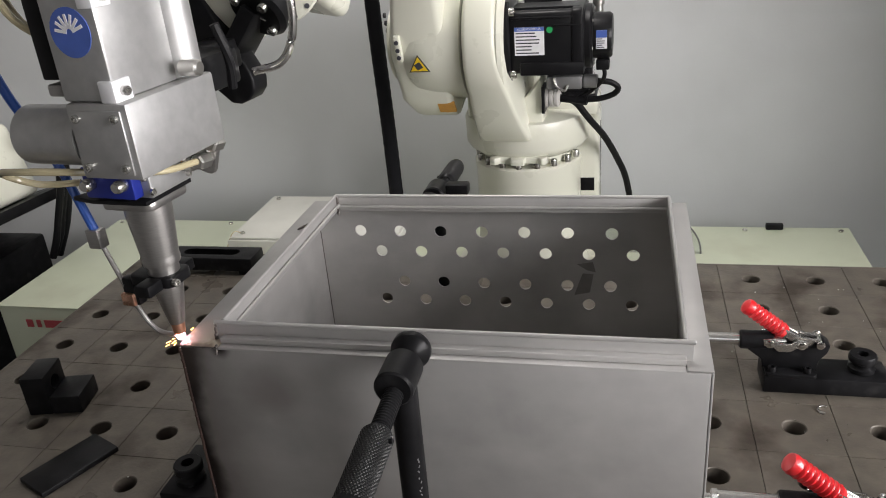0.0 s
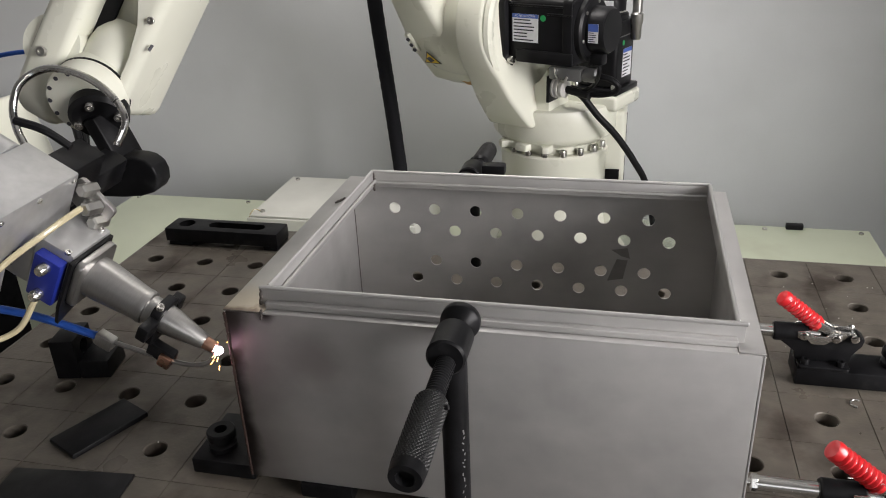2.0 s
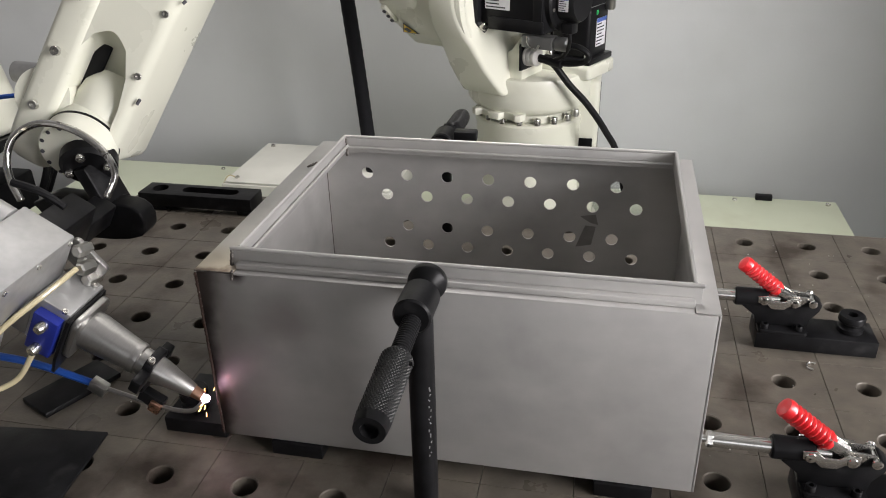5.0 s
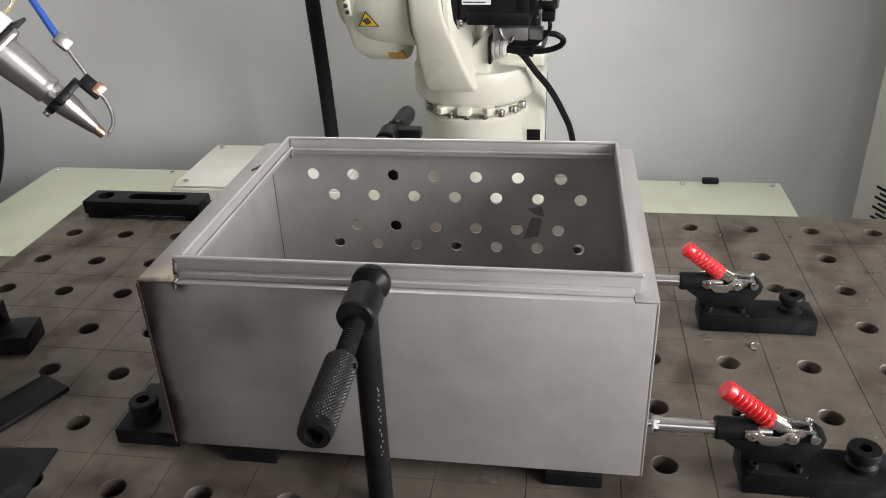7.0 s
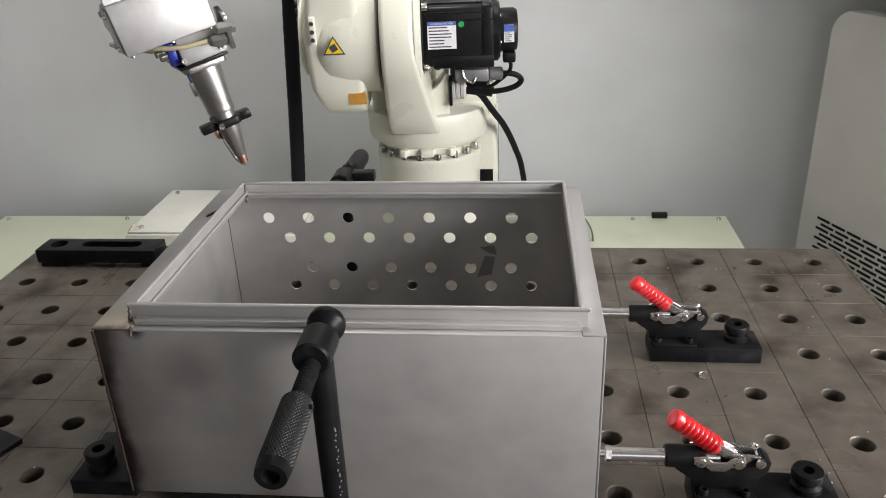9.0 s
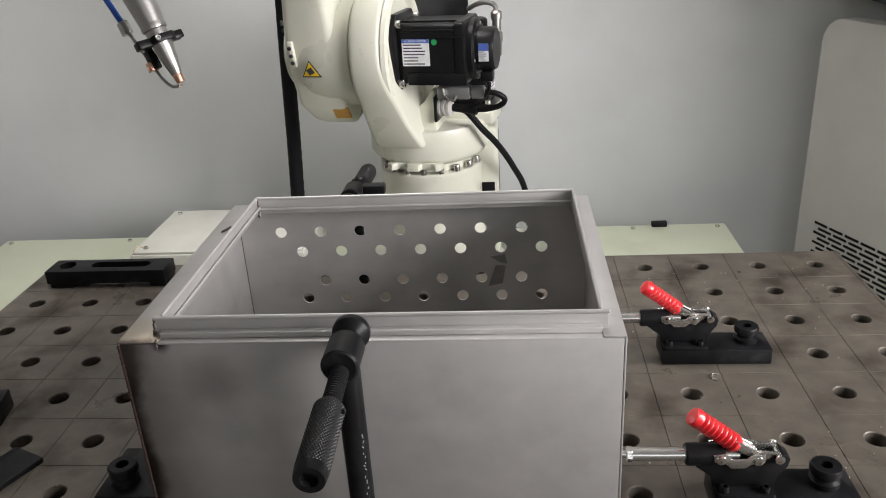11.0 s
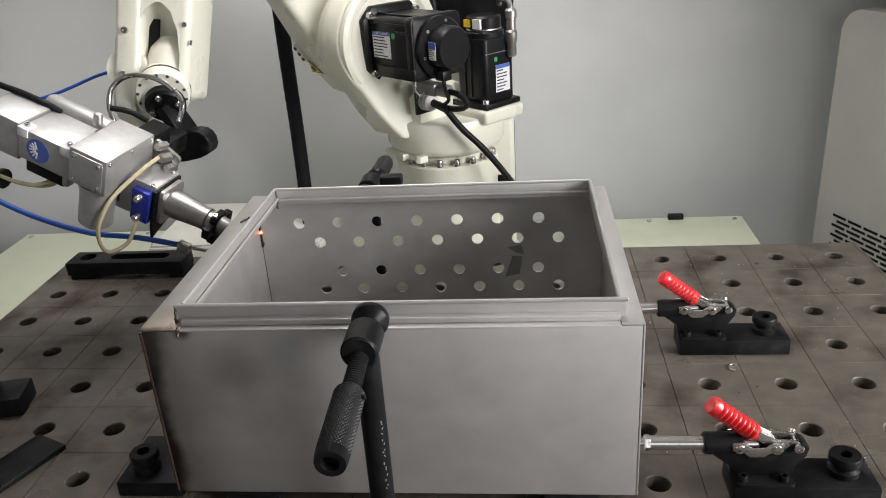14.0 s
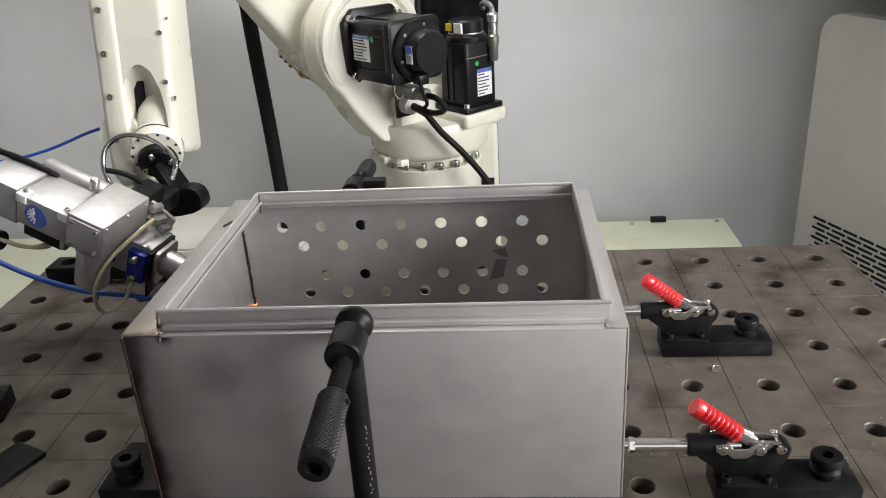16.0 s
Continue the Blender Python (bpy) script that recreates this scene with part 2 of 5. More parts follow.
def tube(points, r, seg=10, n=8, bm=None, ribs=0.0):
    pts = spline(points, n)
    b = bmesh.new()
    up = Vector((0.31, 0.17, 0.93))
    rings = []
    for i, q in enumerate(pts):
        d = (pts[min(i + 1, len(pts) - 1)] - pts[max(i - 1, 0)]).normalized()
        u = d.cross(up).normalized()
        w = d.cross(u)
        rr = r * (1 + (ribs if i % 2 else 0))
        rings.append([b.verts.new(q + rr * (math.cos(2 * math.pi * k / seg) * u + math.sin(2 * math.pi * k / seg) * w)) for k in range(seg)])
    for a, c in zip(rings, rings[1:]):
        for k in range(seg):
            b.faces.new((a[k], a[(k + 1) % seg], c[(k + 1) % seg], c[k]))
    b.faces.new(rings[0])
    b.faces.new(rings[-1])
    return merge(bm, b) if bm else b


def prism(outline, depth, m=None, bevel=0.0, bm=None, seg=2):
    """outline in x, y; extruded from z = 0 to z = depth, then placed by m."""
    b = bmesh.new()
    f = b.faces.new([b.verts.new((x, y, 0)) for x, y in outline])
    g = bmesh.ops.extrude_face_region(b, geom=[f])
    for v in g["geom"]:
        if isinstance(v, bmesh.types.BMVert):
            v.co.z += depth
    bmesh.ops.recalc_face_normals(b, faces=b.faces[:])
    if bevel:
        sharp = [e for e in b.edges if e.calc_face_angle(0) > radians(30)]
        bmesh.ops.bevel(b, geom=sharp, offset=bevel, segments=seg, affect="EDGES", profile=0.5)
    if m is not None:
        b.transform(m)
    return merge(bm, b) if bm else b


def rounded(w, h, r, n=6, cx=0.0, cy=0.0):
    out = []
    for k, (sx, sy) in enumerate(((1, 1), (-1, 1), (-1, -1), (1, -1))):
        for i in range(n + 1):
            a = math.pi / 2 * (k + i / n)
            out.append((cx + sx * (w / 2 - r) + r * math.cos(a), cy + sy * (h / 2 - r) + r * math.sin(a)))
    return out


def cut(bm, cutter):
    """bm with the cutter's volume taken away."""
    def temp(b):
        me = bpy.data.meshes.new("tmp")
        bmesh.ops.recalc_face_normals(b, faces=b.faces[:])
        b.to_mesh(me)
        b.free()
        return new("tmp", me)
    a, c = temp(bm), temp(cutter)
    mod = a.modifiers.new("cut", "BOOLEAN")
    mod.operation, mod.object, mod.solver = "DIFFERENCE", c, "EXACT"
    mod.use_self = True
    bpy.context.view_layer.update()
    me = bpy.data.meshes.new_from_object(a.evaluated_get(bpy.context.evaluated_depsgraph_get()))
    out = bmesh.new()
    out.from_mesh(me)
    for ob in (a, c):
        old = ob.data
        bpy.data.objects.remove(ob)
        bpy.data.meshes.remove(old)
    bpy.data.meshes.remove(me)
    return out


def hex_bolt(r, h, m, bm=None, socket=True):
    """A cap screw: round head with a recessed hexagon socket, axis z."""
    b = lathe([(r, 0), (r, h * 0.85), (r * 0.9, h), (r * 0.55, h), (r * 0.5, h * 0.45), (0, h * 0.45)] if socket else [(r, 0), (r, h * 0.8), (r * 0.7, h), (0, h)], m, 12)
    return merge(bm, b) if bm else b


YZ = Matrix(((0, 0, 1, 0), (1, 0, 0, 0), (0, 1, 0, 0), (0, 0, 0, 1)))  # outline (y, z), extruded along x
XZ = Matrix(((1, 0, 0, 0), (0, 0, 1, 0), (0, 1, 0, 0), (0, 0, 0, 1)))  # outline (x, z), extruded along y


def at(x, y, z):
    return Matrix.Translation((x, y, z))


def turn_to(direction, origin):
    return Matrix.Translation(origin) @ Vector(direction).to_track_quat("Z", "Y").to_matrix().to_4x4()


def structure(name, bm, mat, label):
    return tagged(link(name, bm, mat), label, "structure", kind="structure")


# ---- room ----
FLOOR = -0.85
WALL_Y = 0.86
structure("floor", box((-2.6, -4.6, FLOOR - 0.1), (2.1, WALL_Y + 0.15, FLOOR)), CONCRETE, "grey painted concrete workshop floor")
structure("wall_north", box((-2.6, WALL_Y, FLOOR), (2.1, WALL_Y + 0.15, 2.4)), PLASTER, "plain light grey painted plaster wall")
structure("ceiling", box((-2.6, -4.6, 2.4), (2.1, WALL_Y + 0.15, 2.5)), CEIL, "plain grey painted ceiling")
# Unseen wall, kept dark so that little light bounces in from the left.
structure("wall_west", box((-2.75, -4.6, FLOOR), (-2.6, WALL_Y + 0.15, 2.4)), CONCRETE, "unseen side wall kept dark grey")


# Added out of view to keep overhead light off the table's front.
structure("front_light_baffle", box((-2.6, -0.32, 1.35), (1.95, -0.14, 2.398)), CEIL, "grey baffle added out of view to block overhead light")
# Added out of view to shade the right part of the rear wall.
structure("right_light_baffle", box((0.20, -0.138, 0.95), (0.38, WALL_Y - 0.002, 2.398)), CEIL, "grey baffle added out of view to block overhead light")


def pierced(lo, hi, wlo, whi):
    return cut(box(lo, hi), box(wlo, whi))


# Unseen wall, dark to dim reflections in the box; its window is assumed.
structure("wall_south", pierced((-2.6, -4.6, FLOOR), (2.1, -4.45, 2.4), (0.1, -4.7, 0.4), (1.7, -4.3, 2.0)), CONCRETE, "unseen dark grey wall with an assumed window")
# Unseen wall, set close so the side lamp weakens towards the left.
structure("wall_east", pierced((1.95, -4.45, FLOOR), (2.1, WALL_Y, 2.4), (1.8, -2.1, 0.25), (2.3, -0.4, 1.45)), PLASTER, "unseen light grey side wall with an assumed window")


# ---- perforated welding table ----
def welding_table():
    root = thing("welding_table", at(-0.3, -0.45, FLOOR), "dark brown-grey perforated steel welding table with scribed grid lines", "welding table")
    seg, r, half, g = 20, 0.014, 0.05, 0.0006
    verts, faces = [], []
    ang = [2 * math.pi * (k + 0.5) / seg for k in range(seg)]
    rings = ((half, -0.0014, True), (half - g, 0.0, True), (r + 0.0012, 0.0, False), (r, -0.0012, False), (r, -0.025, False))
    for q, zz, square in rings:
        for a in ang:
            c, s = math.cos(a), math.sin(a)
            k = q / max(abs(c), abs(s)) if square else q
            verts.append((c * k, s * k, zz))
    for n in range(len(rings) - 1):
        for k in range(seg):
            a, b = n * seg + k, n * seg + (k + 1) % seg
            faces.append((a, b, b + seg, a + seg))
    me = bpy.data.meshes.new("plate_square")
    me.from_pydata(verts, [], faces)
    for f in me.polygons:
        f.use_smooth = True
    me.set_sharp_from_angle(angle=radians(30))
    me.materials.append(TABLE)
    for i in range(15):
        for j in range(10):
            sq = new("plate_square", me)
            sq.parent = root
            sq.location = (-0.7 + 0.1 * i, -0.45 + 0.1 * j, -FLOOR)
    zt = -FLOOR
    for lo, hi in (((-0.757, -0.507, zt - 0.15), (-0.7505, 0.507, zt - 0.0005)), ((0.7505, -0.507, zt - 0.15), (0.757, 0.507, zt - 0.0005)),
                   ((-0.7505, 0.5005, zt - 0.15), (0.7505, 0.507, zt - 0.0005)), ((-0.7505, -0.507, zt - 0.15), (0.7505, -0.5005, zt - 0.0005))):
        part("side_plate", box(lo, hi, 0.001), TABLE, root)
    part("underside", box((-0.75, -0.5, zt - 0.16), (0.75, 0.5, zt - 0.152)), BLACK, root)
    for x in (-0.68, 0.68):
        for y in (-0.43, 0.43):
            part("leg", box((x - 0.04, y - 0.04, 0.0), (x + 0.04, y + 0.04, zt - 0.16), 0.004), BLACK, root)


welding_table()


# ---- pale green machine base with the controller lid ----
def machine_base():
    root = thing("machine_base", at(-0.575, 0.42, FLOOR), "pale green enamelled steel machine base under the robot", "machine base")
    h = 0.65
    part("body", box((-1.0, -0.265, 0), (1.0, 0.26, h - 0.004), 0.004), GREEN, root)
    part("top_sheet", box((-1.003, -0.268, h - 0.003), (1.003, 0.263, h), 0.001), GREEN, root)
    for x in (-0.63, 0.76, -0.98, 0.98):
        part("cover_screw", hex_bolt(0.006, 0.004, at(x, 0.24, h)), ZINC, root)
    for x in (-0.52, 0.83):
        part("rubber_stop", box((x - 0.02, 0.245, h), (x + 0.02, 0.26, h + 0.014), 0.002), RUBBER, root)
    for k, w in ((0, 0.018), (1, 0.012), (2, 0.085)):
        x = -0.93 + (0, 0.028, 0.05)[k]
        part("name_bar", box((x, -0.2695, h - 0.055), (x + w, -0.2682, h - 0.035)), REDINK, root)
    part("front_pocket", box((-0.72, -0.272, h - 0.06), (-0.60, -0.2685, h - 0.02), 0.002), BLACK, root)


def controller_lid():
    root = thing("junction_box", at(-0.93, 0.51, -0.2), "low white sheet-metal junction box screwed down on the machine base", "junction box")
    part("housing", box((-0.13, -0.14, 0.0), (0.3, 0.15, 0.082), 0.003), IVORY, root)
    part("lid", box((-0.125, -0.135, 0.0825), (0.295, 0.145, 0.088), 0.002), IVORY, root)
    for x, y in ((-0.10, -0.11), (-0.10, 0.12), (0.27, -0.11), (0.27, 0.12)):
        part("screw", hex_bolt(0.006, 0.005, at(x, y, 0.088)), ZINC, root)
    part("lead", tube([(-0.10, -0.11, 0.09), (-0.12, -0.13, 0.093), (-0.15, -0.16, 0.002)], 0.0015, 6), AMBER, root)


machine_base()
controller_lid()


# ---- white machine cabinet beside the table ----
def machine_cabinet():
    root = thing("chiller_cabinet", at(0.630, 0.72, FLOOR) @ pose(0, 0, 0, 0, 0, 22), "light grey sheet-metal cabinet with rounded top corner and slotted vents", "cabinet")
    m = Matrix(((0, 0, 1, 0), (-1, 0, 0, 0), (0, 1, 0, 0), (0, 0, 0, 1)))
    h = 1.17
    outline = [(0, 0), (0.75, 0), (0.75, h)] + [(0.06 - 0.06 * math.sin(a), h - 0.06 + 0.06 * math.cos(a)) for a in [math.pi / 2 * k / 8 for k in range(9)]]
    part("side_panel", prism(outline, 0.05, m, 0.004), GREYSHEET, root)
    part("body", box((0.05, -0.748, 0), (0.6, -0.002, h - 0.03), 0.01), GREYSHEET, root)
    for row in range(15):
        off = 0.025 * (row % 2)
        for k in range(11):
            y = -0.062 - off * 0.6 - k * 0.052
            z = 0.656 - row * 0.0135
            part("vent_slot", box((-0.0012, y - 0.044, z - 0.0032), (0.002, y, z + 0.0032)), BLACK, root)


def machine_hood():
    root = thing("dark_machine_hood", at(0.86, 0.66, FLOOR), "dark navy machine hood behind the grey cabinet, with added unseen light-blocking boxes", "machine hood")
    # Only the lower left corner shows; the rest is enlarged to shade the wall.
    part("hood", box((-0.14, -0.10, 1.2), (1.06, 0.14, 2.35), 0.02), DARKBLUE, root)
    # The next two boxes are added out of view to block side light.
    part("front_light_block", box((0.09, -0.91, 0.0), (1.06, -0.70, 2.35), 0.02), DARKBLUE, root)
    part("rear_light_block", box((0.17, -0.698, 0.0), (1.06, -0.102, 2.35), 0.02), DARKBLUE, root)
    part("column", box((0.75, -0.09, 0.0), (1.05, 0.13, 1.198), 0.01), DARKBLUE, root)


machine_cabinet()
machine_hood()


def wire_feeder():
    root = thing("wire_feeder", at(-1.875, 0.36, FLOOR), "cream wire feeder box on a tilted black stand with black cables", "wire feeder")
    tilt = pose(0, 0, 0, 0, -16, -8)
    up = at(0, 0, 0.753) @ tilt
    part("stand_column", box((-0.22, -0.20, 0.0), (0.13, 0.2, 0.66), 0.01), BLACK, root)
    part("shelf", box((-0.32, -0.26, 0.0), (0.22, 0.26, 0.03), 0.006, m=at(0, 0, 0.718) @ tilt), BLACK, root)
    part("shelf_lip", box((-0.32, -0.262, 0.0305), (0.22, -0.252, 0.036), 0.002, m=at(0, 0, 0.718) @ tilt), GREYPLASTIC, root)
    part("feeder_box", box((-0.28, -0.2, 0.0), (0.172, 0.2, 0.205), 0.02, seg=3, m=up), CREAM, root)
    part("lid_seam", box((-0.12, -0.12, 0.205), (0.06, 0.10, 0.209), 0.001, m=up), GREYPLASTIC, root)
    part("lid_rib", box((-0.02, -0.204, 0.02), (0.05, -0.199, 0.18), 0.002, m=up), CREAM, root)
    part("latch", box((0.03, -0.210, 0.035), (0.07, -0.2045, 0.052), 0.002, m=up), BLACK, root)
    part("hasp", rod(up @ Vector((-0.08, -0.18, 0.205)), up @ Vector((-0.08, -0.18, 0.235)), 0.009, bevel=0.003), ZINC, root)
    end = Vector((0.277, 0.14, 0.908)) + Vector((0, 0, 0.048))
    part("socket", rod(end + Vector((-0.07, 0, 0.0)), end + Vector((0.015, 0, -0.004)), 0.028, bevel=0.005), GREYPLASTIC, root)
    for way in ([(0.277, 0.14, 0.908), (0.302, 0.14, 0.9), (0.307, 0.14, 0.851), (0.295, 0.14, 0.786), (0.264, 0.14, 0.706), (0.238, 0.14, 0.64), (0.2, 0.14, 0.572)], [(0.295, 0.11, 0.895), (0.311, 0.11, 0.876), (0.313, 0.11, 0.827), (0.3, 0.11, 0.773), (0.272, 0.11, 0.702), (0.246, 0.11, 0.637), (0.215, 0.11, 0.577)], [(0.258, 0.17, 0.907), (0.287, 0.17, 0.891), (0.289, 0.17, 0.83), (0.273, 0.17, 0.751), (0.256, 0.17, 0.694), (0.226, 0.17, 0.627), (0.187, 0.17, 0.557)]):
        part("cable", tube([(x, y, z + 0.048) for x, y, z in way], 0.010), RUBBER, root)


wire_feeder()


# ---- the stainless box being welded ----
X0, X1, Y0, Y1, ZB, ZT, ZL = -0.550, -0.029, -0.641, -0.240, 0.018, 0.2315, 0.2505


def steel_box():
    root = thing("steel_box", at((X0 + X1) / 2, (Y0 + Y1) / 2, ZB), "open stainless steel box with stepped rim and perforated rear wall", "box")
    inv = root.matrix_basis.inverted()

    def p(name, bm, mat=STAINLESS, label=""):
        bm.transform(inv)
        return part(name, bm, mat, root, label)

    th = 0.0025
    lx0, lx1, ly0, ly1 = -0.507, -0.052, -0.624, -0.268
    p("front_panel", box((X0 + th, Y0, ZB), (X1 - th, Y0 + th, ZT - 0.002), 0.0008), WELDED)
    p("left_panel", box((X0, Y0, ZB), (X0 + th - 0.0001, Y1, ZT - 0.002), 0.0008))
    p("right_panel", box((X1 - th + 0.0001, Y0, ZB), (X1, Y1, ZT - 0.002), 0.0008))
    p("bottom_panel", box((X0 + th, Y0 + th, ZB), (X1 - th, Y1 - th, ZB + th)))
    back = box((X0 + th, Y1 - th, ZB), (X1 - th, Y1, ZT - 0.002))
    holes = bmesh.new()
    for z, x0, n in ((0.186, -0.485, 7), (0.154, -0.456, 7), (0.105, -0.426, 6), (0.075, -0.456, 7)):
        for k in range(n):
            rod((x0 + 0.0601 * k, Y1 - 0.02, z), (x0 + 0.0601 * k, Y1 + 0.02, z), 0.0086, seg=20, bm=holes)
    p("rear_panel", cut(back, holes), PERFORATED, "rear wall with four rows of round holes")
    # flat flanges with the upright lip on their inner edge
    p("left_flange", box((X0, Y0 + 0.001, ZT - 0.0019), (lx0, Y1, ZT), 0.0006), FLANGE_TINT, "flange with brown heat tint at the welded corner")
    p("right_flange", box((lx1, Y0 + 0.001, ZT - 0.0019), (X1, Y1, ZT), 0.0006))
    p("rear_flange", box((lx0 + 0.0002, ly1, ZT - 0.0019), (lx1 - 0.0002, Y1, ZT), 0.0006))
    p("front_flange", box((lx0 + 0.0002, Y0, ZT - 0.0035), (lx1 - 0.0002, ly0, ZT - 0.0005), 0.0012))
    p("front_step", box((lx0 + 0.0002, Y0 + 0.008, ZT - 0.0004), (lx1 - 0.0002, ly0 - 0.0002, ZT + 0.0065), 0.0016))
    p("front_lip", merge(box((lx0 - 0.006, ly0, ZT - 0.012), (lx1 + 0.006, ly0 + 0.0025, ZL), 0.0006), rod((lx0 - 0.008, ly0 + 0.001, ZL), (lx1 + 0.008, ly0 + 0.001, ZL), 0.0024, bevel=0.001, seg=12)))
    p("rear_lip", merge(box((lx0, ly1 - 0.0025, ZT - 0.003), (lx1, ly1, ZL), 0.0006), rod((lx0, ly1 - 0.001, ZL), (lx1, ly1 - 0.001, ZL), 0.0024, bevel=0.001, seg=12)))
    p("rear_bead", rod((lx0 + 0.004, ly1 - 0.004, ZT + 0.004), (lx1 - 0.004, ly1 - 0.004, ZT + 0.004), 0.002, seg=10))
    p("left_lip", merge(box((lx0, ly0 + 0.003, ZT - 0.003), (lx0 + 0.0025, ly1 - 0.003, ZL), 0.0006), rod((lx0 + 0.001, ly0 + 0.003, ZL), (lx0 + 0.001, ly1 - 0.003, ZL), 0.0024, bevel=0.001, seg=12)))
    p("left_bead", rod((lx0 + 0.005, ly0 + 0.006, ZT + 0.006), (lx0 + 0.005, ly1 - 0.004, ZT + 0.006), 0.002, seg=10))
    p("right_lip", merge(box((lx1 - 0.0025, ly0 + 0.003, ZT - 0.003), (lx1, ly1 - 0.003, ZL), 0.0006), rod((lx1 - 0.001, ly0 + 0.003, ZL), (lx1 - 0.001, ly1 - 0.003, ZL), 0.0024, bevel=0.001, seg=12)))

    def bead(points, r, name="weld_seam", mat=BEAD):
        bm = bmesh.new()
        rnd = random.Random(len(points) + int(1000 * r))
        a = [Vector(q) for q in points]
        n = max(2, int((a[-1] - a[0]).length / (0.75 * r)))
        for k in range(n + 1):
            c = a[0].lerp(a[-1], k / n)
            s = r * rnd.uniform(0.85, 1.1)
            bmesh.ops.create_icosphere(bm, subdivisions=1, radius=s, matrix=Matrix.Translation(c + Vector([rnd.uniform(-0.2, 0.2) * r for _ in range(3)])))
        p(name, bm, mat)

    bead([(X0 + 0.0012, Y0 + 0.0004, ZT - 0.004), (X0 + 0.0012, Y0 + 0.0004, ZB + 0.002)], 0.0019, "weld_seam", BURNT)
    bead([(X0 + 0.0028, Y1 - 0.0028, ZT - 0.004), (X0 + 0.0028, Y1 - 0.0028, ZB + 0.004)], 0.0007, "inner_seam")
    bead([(X0 + 0.001, Y0 + 0.001, ZT - 0.001), (lx0, Y0 + 0.001, ZT - 0.001)], 0.0011)
    bead([(X0 + 0.0005, Y1, ZT - 0.002), (X0 + 0.0005, Y1, ZB + 0.002)], 0.0016)
    bead([(lx0 - 0.006, ly0 + 0.001, ZL - 0.003), (lx0 - 0.008, ly0, ZT)], 0.0024)
    bead([(lx0 - 0.001, Y0 + 0.002, ZT + 0.001), (lx0 - 0.001, Y0 - 0.001, ZT - 0.007)], 0.0018)
    bead([(lx0 + 0.003, ly1 - 0.003, ZL - 0.002), (lx0 + 0.003, ly1 - 0.003, ZT - 0.008)], 0.0026)
    bead([(-0.534, -0.345, ZT + 0.0005), (-0.527, -0.330, ZT + 0.0005)], 0.0022)
    bead([(-0.520, -0.345, ZT + 0.0005), (-0.514, -0.333, ZT + 0.0005)], 0.0016)
    # Two darker irregular patches on the rear panel's inner face.
    for quad in (((-0.172, 0.139), (-0.150, 0.143), (-0.146, 0.127), (-0.158, 0.130)), ((-0.164, 0.125), (-0.149, 0.124), (-0.154, 0.095), (-0.176, 0.090), (-0.170, 0.108))):
        p("dark_mark", prism(quad, 0.0003, at(0, Y1 - th - 0.0006, 0) @ XZ), MARK, "dark irregular mark on the rear wall")
    rnd = random.Random(8)
    burnt = []
    for k in range(14):
        bm = bmesh.new()
        for q in range(7):
            c = Vector((rnd.uniform(-0.0006, 0.0006), rnd.uniform(-0.0006, 0.0006), -0.0020 * q + rnd.uniform(-0.0005, 0.0005)))
            bmesh.ops.create_icosphere(bm, subdivisions=1, radius=rnd.uniform(0.0018, 0.0032), matrix=Matrix.Translation(c))
        burnt.append(part("burnt_seam", bm, BURNT, root, "dark burnt-through weld seam"))
    hot = bmesh.new()
    bmesh.ops.create_icosphere(hot, subdivisions=2, radius=0.0030)
    return root, burnt, part("hot_spot", hot, REDHOT, root, "red-hot spot at the end of the seam")


box_root, burnt_seam, hot_spot = steel_box()


def support_bar(x):
    root = thing("support_bar", at(x, -0.43, 0), "black steel bar laid under the stainless box", "bar", "bars under the box")
    part("bar", box((-0.03, -0.215, 0), (0.03, 0.20, 0.0175), 0.0015), BLACK, root)
    return root


bar = support_bar(-0.46)
copy_thing(bar, at(-0.10, -0.43, 0))


